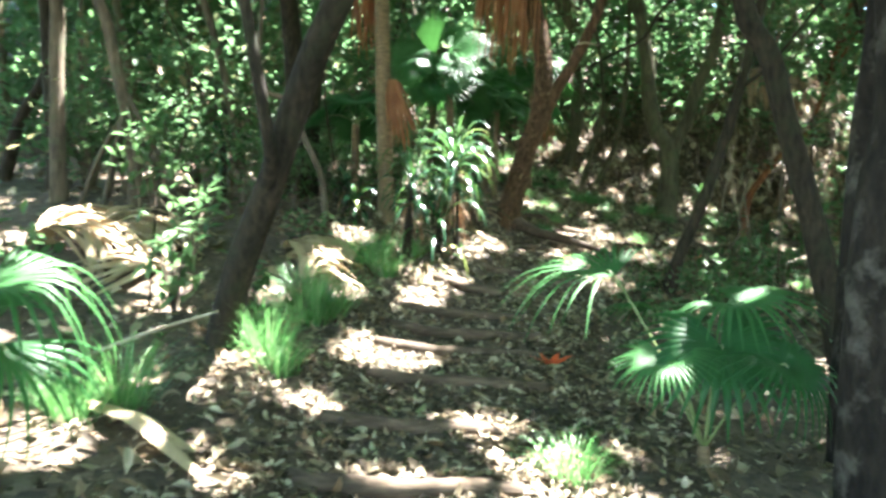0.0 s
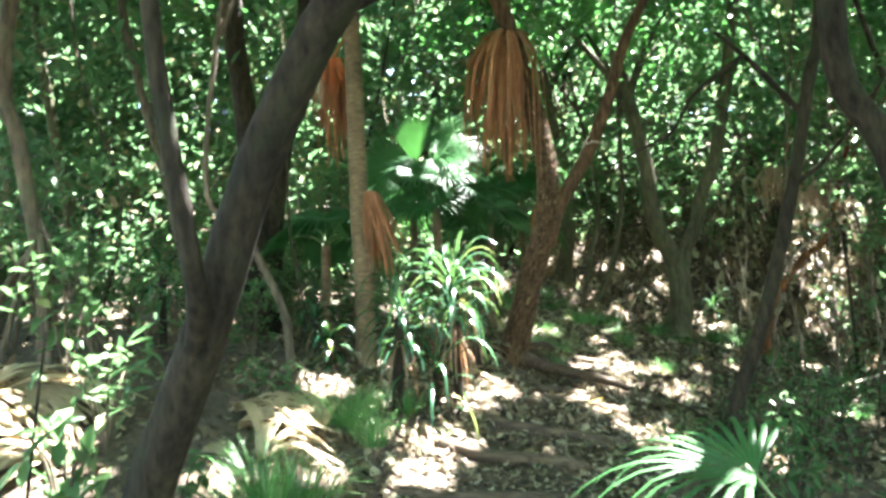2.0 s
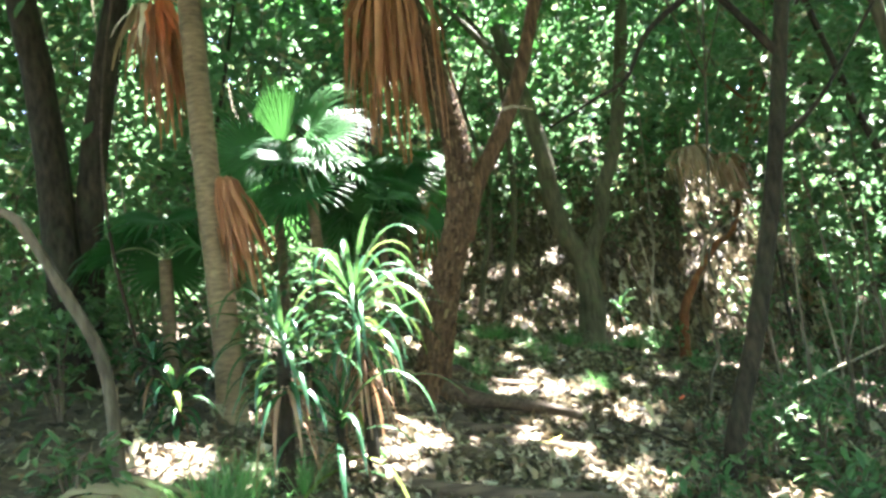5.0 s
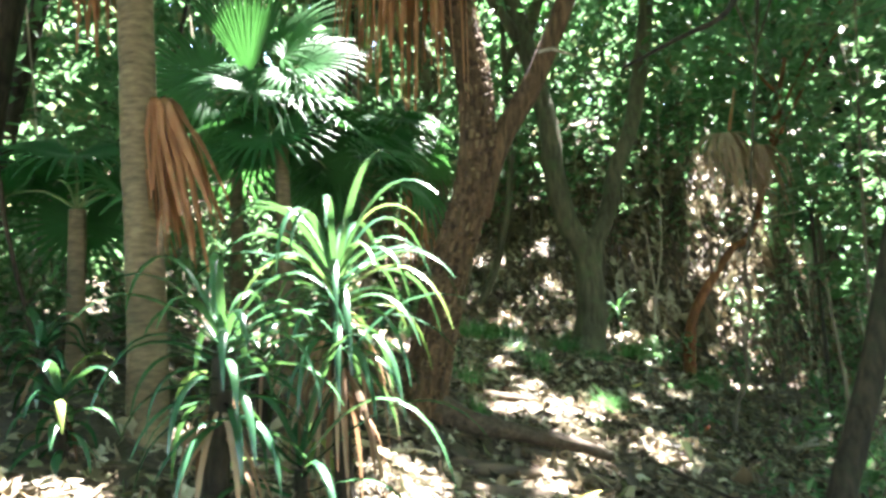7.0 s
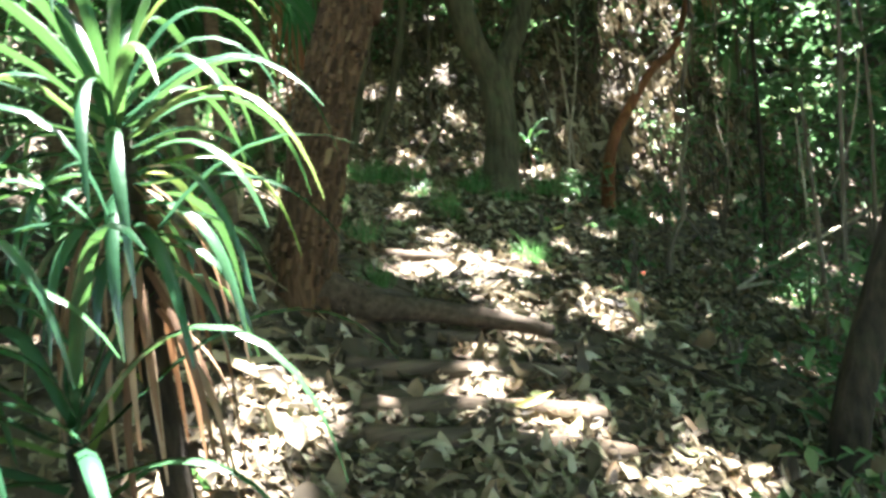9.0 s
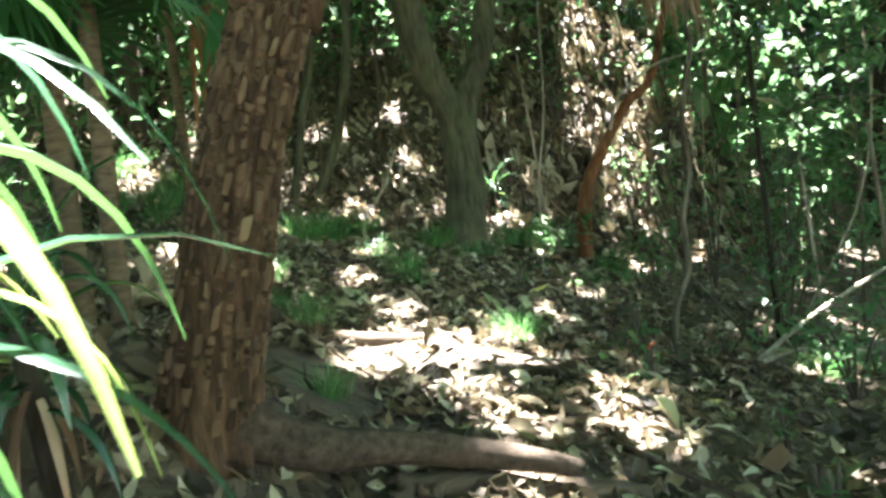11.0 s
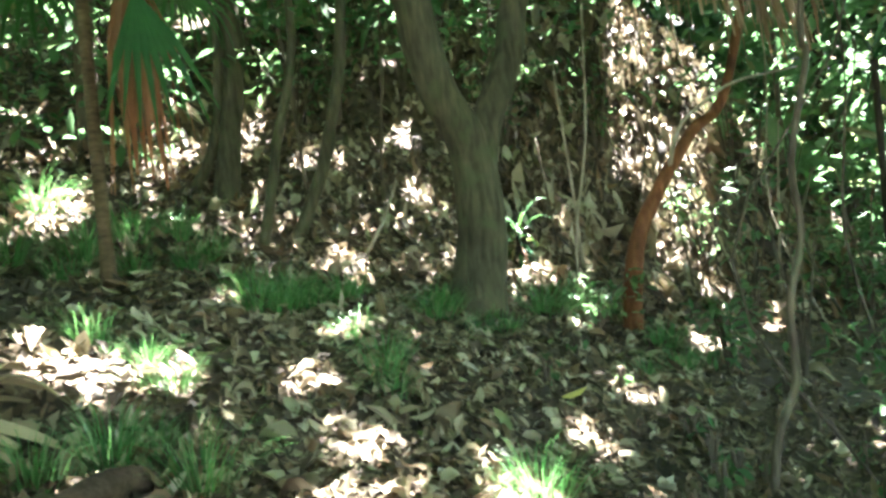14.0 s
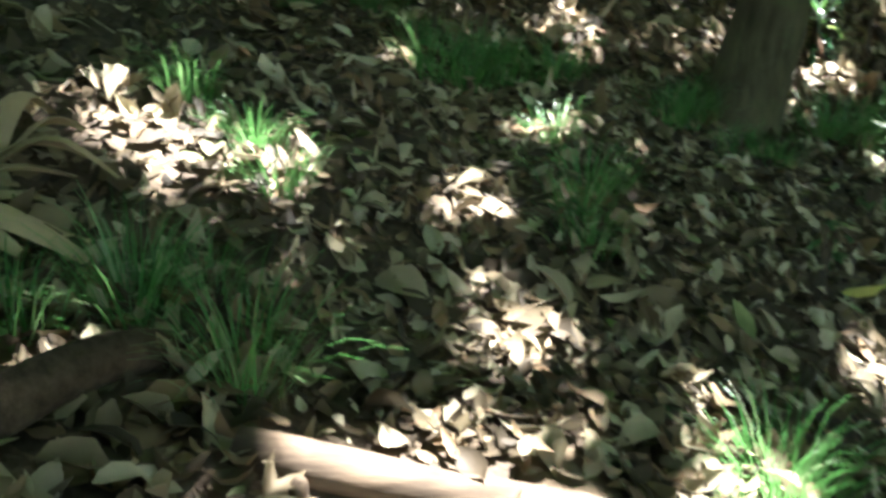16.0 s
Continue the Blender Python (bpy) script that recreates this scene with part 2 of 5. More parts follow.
def ground_z(x, y):
    h = float(np.interp(y, [-60, -6, 0, 4, 5.3, 6.2, 7.3, 8.6, 9.4, 11, 12.2, 12.8, 14.6, 16.3, 20, 60],
                        [-3, -1.1, -0.55, -0.15, 0, 0.1, 0.36, 0.68, 0.82, 0.96, 1.1, 1.28, 1.65, 2.2, 2.6, 4]))
    d = x - path_x(y)
    k = 0.13 + 0.17 * step(6, 10, y)
    c = -k * 6 * math.tanh(d / 6) if d > 0 else math.tanh(-d / 5) * step(0.2, 0.9, -d)
    b = 1.0 * math.exp(-(((x - 4.0) / 2.9) ** 2)) * step(14.6, 18.4, y) + 2.8 * math.exp(-(((x - 7.6) / 2.6) ** 2)) * step(15.3, 17.6, y) + 0.42 * max(0.0, min(y, 45) - 17.0)
    m = 0.30 * math.exp(-(((x - 0.68) / 0.5) ** 2 + ((y - 10.2) / 0.5) ** 2))
    return h + c + b + m


def rough_z(x, y):
    return ground_z(x, y) + 0.05 * noise.noise(Vector((x * 1.3, y * 1.3, 0))) + 0.02 * noise.noise(Vector((x * 5, y * 5, 3)))


def axis(lo, mid0, mid1, hi, fine):
    inner = np.arange(mid0, mid1, fine)
    grow = np.geomspace(fine, 1.0, 14)
    left = mid0 - np.cumsum(np.concatenate([grow, np.geomspace(1.5, 60, 12)]))[::-1]
    right = mid1 + np.cumsum(np.concatenate([grow, np.geomspace(1.5, 60, 12)]))
    return np.concatenate([left, inner, [mid1], right])


gx, gy = axis(-300, -6, 8.5, 300, 0.09), axis(-300, -2, 17, 300, 0.09)
s = Shape()
s.v = [(x, y, rough_z(x, y)) for y in gy for x in gx]
w = len(gx)
s.f = [(j * w + i, j * w + i + 1, (j + 1) * w + i + 1, (j + 1) * w + i) for j in range(len(gy) - 1) for i in range(w - 1)]
tagged(new("ground", s.mesh("ground", SOIL)), "dark forest soil sloping up beside the trail", "ground", kind="structure")


# ---- timber steps set into the trail ----
def timber_step(a, b, r=0.052):
    a, b = Vector((*a, 0)), Vector((*b, 0))
    mid = (a + b) / 2
    th = thing("log_step", (mid.x, mid.y, rough_z(mid.x, mid.y)), "weathered round timber step sunk into the trail", "step", "trail steps")
    line = []
    for i in range(9):
        p = a.lerp(b, i / 8)
        line.append(Vector((p.x - mid.x, p.y - mid.y, 0.35 * rough_z(p.x, p.y) + 0.65 * (rough_z(a.x, a.y) * (1 - i / 8) + rough_z(b.x, b.y) * i / 8) + 0.008 - th.location.z)))
    s = Shape().tube(line, [r * (0.93 + 0.1 * math.sin(i * 1.7 + a.y)) for i in range(9)], 12, 0.06)
    part("log", s, TIMBER, th)
    for k in (0.12, 0.88):
        p = a.lerp(b, k)
        z = rough_z(p.x, p.y) - th.location.z
        q = Vector((p.x - mid.x, p.y - mid.y - r - 0.02, z))
        part("peg", Shape().tube([q + Vector((0, 0, -0.12)), q + Vector((0, 0, 0.02)), q + Vector((0.004, 0, 0.035))], [0.02, 0.02, 0.014], 8), TIMBER, th)


LOGS = [((-0.42, 3.42), (0.68, 3.62)), ((-0.42, 4.2), (0.6, 4.42)), ((-0.34, 5.2), (0.95, 5.42)), ((-0.34, 5.85), (0.92, 6.2)), ((-0.3, 6.36), (0.98, 6.62)), ((-0.25, 6.85), (0.95, 7.05)),
             ((0.0, 7.65), (1.15, 7.6)), ((0.4, 8.3), (1.55, 8.12)), ((0.82, 8.9), (1.72, 8.7)), ((0.86, 9.12), (1.76, 8.95)), ((0.88, 9.42), (1.8, 9.3)), ((1.35, 9.82), (2.2, 9.68)), ((1.62, 11.55), (2.74, 11.45))]
for a, b in LOGS:
    timber_step(a, b)


# ---- sun flecks: gaps in the crowns, as (place, half width) ----
GAPS = [((-0.36, 5.65, 0.16), 0.3), ((0.0, 5.75, 0.1), 0.2), ((0.5, 4.55, -0.1), 0.34), ((0.78, 4.15, -0.15), 0.3), ((0.84, 3.74, -0.24), 0.22), ((-1.14, 4.2, 0.2), 0.2), ((-0.5, 4.4, 0.1), 0.17),
        ((-0.1, 7.1, 0.4), 0.2), ((0.05, 7.7, 0.6), 0.28), ((0.6, 9.05, 0.9), 0.19), ((-3.2, 7.4, 1.2), 0.6), ((-2.5, 6.9, 1.0), 0.35), ((2.0, 10.2, 0.85), 0.11), ((0.07, 3.6, -0.2), 0.2), ((-2.0, 5.7, 0.5), 0.2),
        ((0.35, 8.63, 0.85), 0.15), ((0.82, 9.02, 0.87), 0.08), ((1.55, 8.84, 0.65), 0.13), ((1.34, 9.19, 0.78), 0.06), ((1.79, 9.72, 0.81), 0.07), ((2.57, 10.3, 0.7), 0.09), ((2.55, 11.15, 0.93), 0.12), ((2.05, 11.0, 0.95), 0.1), ((2.81, 10.57, 0.69), 0.08), ((1.99, 10.63, 0.93), 0.08), ((1.95, 11.32, 1.0), 0.18), ((2.3, 11.2, 0.95), 0.17), ((1.74, 11.25, 1.0), 0.09), ((2.15, 11.45, 1.0), 0.12), ((2.54, 10.2, 0.7), 0.12),
        ((2.17, 12.75, 1.29), 0.07), ((2.55, 13.3, 1.38), 0.11), ((5.06, 11.3, 0.2), 0.18), ((2.3, 12.1, 1.1), 0.09), ((3.43, 12.28, 0.82), 0.09), ((1.55, 12.6, 1.45), 0.13), ((1.2, 13.4, 1.75), 0.15), ((1.0, 15.3, 2.3), 0.26), ((0.82, 14.69, 2.08), 0.13), ((1.76, 15.35, 2.19), 0.12), ((2.74, 15.52, 2.07), 0.08), ((1.88, 13.61, 1.61), 0.08), ((0.95, 12.87, 1.61), 0.12), ((4.63, 15.02, 1.34), 0.13), ((4.56, 14.08, 1.03), 0.1), ((5.63, 13.98, 0.73), 0.1), ((1.23, 12.64, 1.48), 0.1), ((1.85, 11.52, 1.05), 0.1), ((2.95, 14.39, 1.58), 0.08), ((2.05, 4.5, 0.62), 0.09), ((0.02, 8.3, 1.35), 0.15), ((-0.4, 7.8, 0.8), 0.15), ((-1.0, 7.4, 0.9), 0.16), ((-0.75, 6.9, 0.6), 0.13), ((-1.35, 6.6, 0.8), 0.12), ((-0.96, 3.38, 0.04), 0.16), ((-1.49, 4.13, 0.22), 0.12), ((-0.69, 3.2, 0.0), 0.1), ((-1.93, 5.71, 0.48), 0.13), ((-2.08, 6.3, 0.59), 0.14), ((-2.94, 6.83, 0.85), 0.16), ((1.9, 16.2, 2.9), 0.13), ((2.5, 16.6, 2.9), 0.14), ((3.2, 16.4, 3.0), 0.1), ((3.6, 15.6, 2.5), 0.08), ((4.4, 16.2, 3.3), 0.12), ((2.9, 17.2, 3.6), 0.14),
        ((4.8, 15.1, 1.4), 0.14), ((5.84, 14.2, 0.8), 0.2), ((2.86, 11.7, 1.05), 0.14), ((2.03, 8.59, 0.47), 0.11), ((0.32, 8.35, 1.95), 0.1), ((0.05, 8.45, 2.2), 0.08), ((0.42, 10.2, 3.55), 0.22), ((-0.14, 10.4, 3.9), 0.1), ((4.72, 15.25, 1.95), 0.13), ((0.95, 4.85, 0.8), 0.1), ((-1.3, 3.4, 0.9), 0.35),
        ((-0.98, 9.5, 4.3), 0.17), ((-0.9, 8.6, 1.2), 0.25), ((6.81, 15.93, 1.66), 0.30), ((7.17, 15.89, 1.50), 0.22), ((6.97, 16.57, 2.90), 0.34), ((7.34, 17.06, 3.78), 0.30), ((8.09, 17.01, 3.40), 0.30), ((7.83, 16.50, 2.58), 0.20), ((6.94, 16.30, 2.36), 0.14), ((16.19, 23.73, 3.81), 0.12), ((8.51, 16.45, 2.19), 0.10), ((-4.5, 12.0, 2.5), 0.7), ((0.4, 16.5, 2.6), 0.3), ((-3.8, 7.0, 1.2), 0.4), ((-2.7, 4.4, 0.5), 0.3), ((3.0, 8.4, 0.6), 0.14), ((4.2, 12.9, 1.0), 0.12), ((5.5, 9.5, 1.5), 0.14), ((-0.95, 4.9, 0.5), 0.2), ((1.75, 4.5, 0.8), 0.06), ((0.1, 8.35, 0.75), 0.14), ((1.55, 4.0, 0.5), 0.08), ((1.75, 8.45, 0.55), 0.1)]
GAPS = [(p, r * (0.85 if r < 0.09 else 0.72 if p[1] < 7.6 and p[2] < 0.7 else 1.0 if p[1] > 14.5 else 0.82)) for p, r in GAPS]
NAMED = len(GAPS)
FLECKS = np.random.default_rng(21)
while len(GAPS) < 190:
    x, y = FLECKS.uniform(-7, 10), FLECKS.uniform(3, 18)
    d = x - path_x(y)
    if (abs(d) > 2.2 or y > 15) and not (y < 13 and FLECKS.uniform() < (0.72 if d > 0 else 0.5)):
        GAPS.append(((x, y, ground_z(x, y) + FLECKS.uniform(0.4, 5.0)), FLECKS.uniform(0.05, 0.2)))
while len(GAPS) < 280:
    x, y = FLECKS.uniform(-9, 12), FLECKS.uniform(13.5, 23)
    if y > 19.5 or x < 1.5 or x > 9.5:
        GAPS.append(((x, y, ground_z(x, y) + FLECKS.uniform(0.8, 5.5)), FLECKS.uniform(0.12, 0.4)))
SPRAYS = [(2.9, 15.4, 3.4, 0.4, 18, 0.8, 0.1, -0.4), (4.7, 15.7, 3.6, 0.4, 18, 0.8, 0.1, 0.2), (3.7, 16.0, 3.4, 0.4, 16, 0.8, 0.1, 0.1), (5.0, 10.6, 3.9, 0.45, 18, 0.8, 0.11, -0.3), (5.7, 10.9, 4.4, 0.5, 18, 0.8, 0.11, 0.2), (4.3, 10.2, 4.3, 0.6, 16, 0.8, 0.1, 0.3),
          (6.2, 12.0, 3.2, 0.4, 16, 0.7, 0.1, 0.1), (4.4, 7.4, 3.2, 0.4, 16, 0.7, 0.1, 0.2), (-2.2, 11.6, 3.6, 0.3, 16, 0.7, 0.11, -0.1)]
for x, y, h, f, n, reach, sz, lx in SPRAYS:
    GAPS += [((x + lx * u + FLECKS.normal(0, 0.25), y + FLECKS.normal(0, 0.25), ground_z(x, y) + h * u), FLECKS.uniform(0.09, 0.2)) for u in (0.95,)]
for k in range(14):
    x, y = FLECKS.uniform(1.2, 5.4), FLECKS.uniform(15.0, 18.5)
    GAPS.append(((x, y, ground_z(x, y) + FLECKS.uniform(1.2, 3.0)), FLECKS.uniform(0.08, 0.16)))
SAPLINGS = [(x, y, ground_z(x, y) + h) for x, y, h in FLECKS.uniform((2.0, 15.0, 1.9), (7.0, 19.0, 4.2), (150, 3))]
GAPS += [((x, y, z + 0.15), FLECKS.uniform(0.08, 0.18)) for x, y, z in SAPLINGS[::2] if x > 5.4]
GAPS += [((x, y, z + 0.15), FLECKS.uniform(0.07, 0.14)) for x, y, z in SAPLINGS if x <= 5.4 and z > ground_z(x, y) + 2.5]


def on_trail(p, r):
    """Whether a fleck's beam would end on the open trail or its verge."""
    h = max(0.0, p[2] - ground_z(p[0], p[1])) / SUN.z
    x, y = p[0] - SUN.x * h, p[1] - SUN.y * h
    return 9.0 < y < 14.6 and -1.7 < x - path_x(y) < 1.7


GAPS = GAPS[:NAMED] + [g for g in GAPS[NAMED:] if not on_trail(*g)]
GAP_P = np.array([p for p, r in GAPS])
GAP_R = np.array([r for p, r in GAPS])
SUN_N = np.array(SUN)


def lit_through(c, size=0.17):
    """Drops leaves that stand between the sun and a gap's fleck."""
    c = np.asarray(c)
    keep = np.ones(len(c), bool)
    for p, r in zip(GAP_P, GAP_R):
        rel = c - p
        along = rel @ SUN_N
        off = np.linalg.norm(rel - along[:, None] * SUN_N, axis=1)
        keep &= ~((along > 0.8) & (off < r * 0.95 + size * (0.28 if size < 0.3 else 0.37)))
    return c[keep]


def clumps(n, centre, spread, leaves, tight):
    """Leaf places in n clumps round a centre."""
    mid = np.asarray(centre) + RNG.normal(0, 1, (n, 3)) * np.asarray(spread)
    pts = mid[:, None, :] + RNG.normal(0, 1, (n, leaves, 3)) * np.asarray(tight)
    return pts.reshape(-1, 3)


# ---- trees ----
def stem(th, name, points, r0, r1, material, sides=12, lump=0.14, flare=0.0, steps=5, label="", flute=0.0):
    line = [p - th.location for p in curve_points(points, steps)]
    n = len(line)
    radii = [r0 + (r1 - r0) * i / (n - 1) + flare * r0 * math.exp(-i / (n - 1) * 14) for i in range(n)]
    return part(name, Shape().tube(line, radii, sides, lump, True, flute), material, th, label)


def crown(th, centre, spread, n, leaves, size, material=None, tight=(0.28, 0.28, 0.16), floor=3.6):
    c = clumps(n, centre, spread, leaves, tight)
    c = lit_through(c[c[:, 2] > floor], size)
    if len(c):
        part("crown", leaf_cloud("crown", c - np.array(th.location), size, material or LEAF_TOP), None, th)


def tree(points, r0, r1, label, material=BARK_DARK, top=None, crown_n=26, flare=0.35, sides=12, name="tree", group="", lump=0.14, spread=(1.2, 1.2, 0.5), flute=0.0):
    b = Vector(points[0])
    th = thing(name, (b.x, b.y, ground_z(b.x, b.y) - 0.03), label, "tree", group)
    pts = [(b.x, b.y, th.location.z - 0.1)] + [Vector(p) for p in points[1:]]
    end = Vector(points[-1])
    top = Vector(top) if top else end + Vector((RNG.uniform(-0.5, 0.5), RNG.uniform(-0.5, 0.5), max(1.5, 6.2 - end.z)))
    stem(th, "trunk", pts + [top], r0, r1, material, sides, lump, flare, flute=flute)
    for k in range(3):
        a = RNG.uniform(0, 6.28)
        q = top + Vector((math.cos(a) * 1.1, math.sin(a) * 1.1, RNG.uniform(0.4, 1.1)))
        s0 = end.lerp(top, RNG.uniform(0.3, 0.8))
        stem(th, "limb", [s0, s0.lerp(q, 0.5) + Vector((0, 0, 0.15)), q], r1 * 0.8, 0.012, material, 7, 0.1)
    crown(th, tuple(top + Vector((0, 0, 0.5))), spread, crown_n, 40, 0.17)
    return th


# dark leaning tree that forks low down
lean = tree([(-1.3, 5.08, 0.35), (-1.2, 5.0, 0.55), (-1.02, 4.88, 1.0), (-0.81, 4.74, 1.45), (-0.58, 4.6, 2.0), (-0.31, 4.47, 2.5), (0.02, 4.36, 3.0)], 0.105, 0.075, "dark leaning tree forking low beside the trail", BARK_DARK, (1.2, 4.1, 5.2), sides=18)
stem(lean, "second_stem", [(-0.9, 4.8, 1.25), (-0.8, 4.6, 1.5), (-0.79, 4.47, 1.73), (-0.86, 4.43, 2.2), (-0.92, 4.42, 2.7), (-1.03, 4.45, 4.0), (-1.3, 4.6, 5.5)], 0.047, 0.03, BARK_DARK)
stem(lean, "limb", [(-0.35, 4.5, 2.45), (-0.22, 4.52, 2.62), (0.0, 4.6, 2.78), (0.35, 4.7, 3.05)], 0.026, 0.012, BARK_DARK, 8)
# slender upright trees
slim = tree([(2.5, 8.55, 0.3), (2.62, 8.55, 0.7), (2.97, 8.55, 1.55), (3.3, 8.55, 2.6), (3.56, 8.55, 3.62), (3.7, 8.55, 4.15)], 0.07, 0.048, "slender dark tree with a slight lean", BARK_DARK)
stem(slim, "limb", [(3.46, 8.55, 3.25), (3.1, 8.6, 3.75), (2.75, 8.6, 4.1)], 0.035, 0.02, BARK_DARK, 8)
stem(slim, "limb", [(3.0, 8.6, 3.85), (2.5, 8.57, 3.5), (2.27, 8.55, 3.16), (1.98, 8.55, 3.01), (1.66, 8.55, 2.85)], 0.026, 0.008, BARK_DARK, 8)
stem(slim, "limb", [(3.3, 8.55, 2.6), (3.6, 8.4, 2.85), (4.1, 8.3, 3.5)], 0.025, 0.012, BARK_DARK, 8)
tree([(3.36, 6.0, -0.2), (3.08, 6.0, 0.9), (2.87, 6.0, 1.75), (2.72, 6.0, 2.35), (2.5, 6.0, 3.2)], 0.1, 0.075, "dark tree leaning over the trail", BARK_DARK)
tree([(2.38, 3.75, -0.3), (2.36, 3.7, 0.5), (2.42, 3.7, 1.2), (2.5, 3.7, 2.1)], 0.135, 0.1, "dark blotchy trunk close beside the trail", BARK_BLOTCH)
# sun spots on this trunk are put into the bark colour
tree([(2.62, 4.6, -0.2), (2.66, 4.6, 0.6), (2.74, 4.6, 1.6), (2.84, 4.6, 2.5)], 0.07, 0.05, "dark slim tree with sunlit spots painted on its bark", BARK_BLOTCH)
tree([(-1.98, 10.5, 1.5), (-2.0, 10.5, 2.6), (-2.08, 10.5, 4.0), (-2.2, 10.4, 5.4)], 0.16, 0.1, "dark upright tree behind the palms", BARK_DARK)
tree([(-1.95, 10.75, 1.5), (-1.8, 10.6, 3.0), (-1.57, 10.5, 4.2), (-1.36, 10.5, 5.3)], 0.13, 0.08, "dark tree leaning away from its neighbour", BARK_DARK)
tree([(-1.18, 8.25, 1.0), (-1.22, 8.3, 1.6), (-1.41, 8.3, 2.08), (-1.62, 8.3, 2.5), (-1.9, 8.3, 3.0)], 0.038, 0.024, "thin crooked grey sapling", BARK_GREY, crown_n=8)
tree([(-4.25, 8.5, 1.5), (-4.26, 8.5, 2.6), (-4.24, 8.5, 3.7), (-4.3, 8.5, 5.0)], 0.085, 0.07, "straight grey-brown trunk among the shrubs", BARK_GREY)
tree([(-5.6, 9.6, 1.9), (-5.35, 9.6, 2.5), (-5.05, 9.6, 3.0), (-4.92, 9.6, 3.4), (-4.88, 9.6, 4.4)], 0.075, 0.06, "dark tree bent low near its foot", BARK_DARK)
# forked mossy tree on the rise
forked = tree([(3.74, 14.2, 1.2), (3.87, 14.2, 1.9), (3.83, 14.2, 2.5), (3.64, 14.2, 2.9), (3.51, 14.2, 3.5), (3.46, 14.2, 4.3)], 0.18, 0.11, "mossy grey-brown tree forking into two stems", BARK_MOSS, sides=16)
stem(forked, "second_stem", [(3.88, 14.2, 2.25), (4.0, 14.2, 2.65), (4.22, 14.2, 3.12), (4.33, 14.2, 3.55), (4.62, 14.15, 4.25), (4.9, 14.1, 5.6), (5.2, 14.0, 7.5)], 0.125, 0.09, BARK_MOSS)
# small trees behind, on the upper side
for pts, r in [([(2.62, 15.2, 1.7), (2.85, 15.2, 2.2), (3.05, 15.2, 2.7), (3.28, 15.2, 3.8)], 0.06), ([(2.36, 15.0, 1.6), (2.47, 15.0, 2.1), (2.61, 15.0, 2.7), (2.82, 15.0, 3.8)], 0.045),
               ([(2.25, 15.8, 2.0), (2.36, 15.8, 2.8), (2.47, 15.8, 4.0)], 0.11), ([(1.98, 15.9, 2.0), (2.24, 15.8, 2.84), (2.35, 15.8, 3.6)], 0.05)]:
    tree(pts, r, r * 0.7, "thin greenish-grey tree on the rise", BARK_MOSS, crown_n=14, sides=9)
tree([(4.14, 11.85, 0.5), (4.22, 11.85, 0.8), (4.36, 11.85, 1.05), (4.36, 11.85, 1.4), (4.47, 11.85, 1.75), (4.45, 11.85, 2.1), (4.6, 11.85, 2.6), (4.62, 11.85, 3.0)], 0.021, 0.015, "thin pale crooked sapling beside the trail", BARK_GREY, crown_n=6, sides=8)
# rust-barked crooked tree
rusty = tree([(5.2, 14.4, 0.8), (5.32, 14.4, 1.6), (5.6, 14.4, 2.05), (5.98, 14.4, 2.5), (6.43, 14.4, 2.95)], 0.075, 0.035, "crooked tree with smooth rust-orange bark", BARK_RUST, (7.2, 14.5, 5.2), crown_n=10)
stem(rusty, "dead_limb", [(5.7, 14.38, 2.2), (5.77, 14.3, 2.52), (6.02, 14.3, 2.71), (6.4, 14.3, 2.89), (7.11, 14.3, 3.0)], 0.02, 0.01, STICK, 7, 0.1)
# furrowed tree with its plates
FURROW_LINE = [(0.81, 9.86, 1.2), (0.9, 9.85, 1.5), (1.04, 9.84, 2.0), (1.25, 9.83, 2.62), (1.28, 9.84, 3.25), (1.14, 9.85, 4.0), (0.96, 9.85, 4.78)]
furrowed = tree(FURROW_LINE, 0.125, 0.086, "reddish-brown tree with furrowed plated bark", BARK_RED, (0.6, 9.9, 6.0), sides=44, flare=0.3, flute=0.075)
stem(furrowed, "second_stem", [(1.24, 9.85, 2.35), (1.42, 9.85, 2.8), (1.68, 9.85, 3.21), (1.95, 9.85, 3.76), (2.25, 9.85, 4.58), (2.65, 9.85, 5.3)], 0.09, 0.05, BARK_RED)
part("dead_twig", Shape().tube([Vector(p) - furrowed.location for p in ((1.72, 9.8, 3.4), (1.8, 9.76, 3.41), (1.96, 9.74, 3.36))], [0.014, 0.012, 0.006], 7), STICK, furrowed, "pale broken twig")
stem(furrowed, "root", [(0.9, 9.8, 1.2), (1.12, 9.78, 1.08), (1.4, 9.82, 1.0), (1.75, 9.72, 0.9), (1.95, 9.68, 0.82)], 0.085, 0.03, ROOT)
stem(furrowed, "root", [(0.8, 9.85, 1.22), (0.6, 9.85, 1.22), (0.3, 9.8, 1.2), (0.1, 9.9, 1.15)], 0.07, 0.025, ROOT)
stem(furrowed, "root", [(x, y, ground_z(x, y) + h) for x, y, h in ((0.85, 9.95, 0.02), (0.88, 10.5, 0.05), (0.98, 10.95, 0.07), (1.16, 11.3, 0.08), (1.36, 11.62, 0.07), (1.5, 11.85, -0.04))], 0.08, 0.045, ROOT)

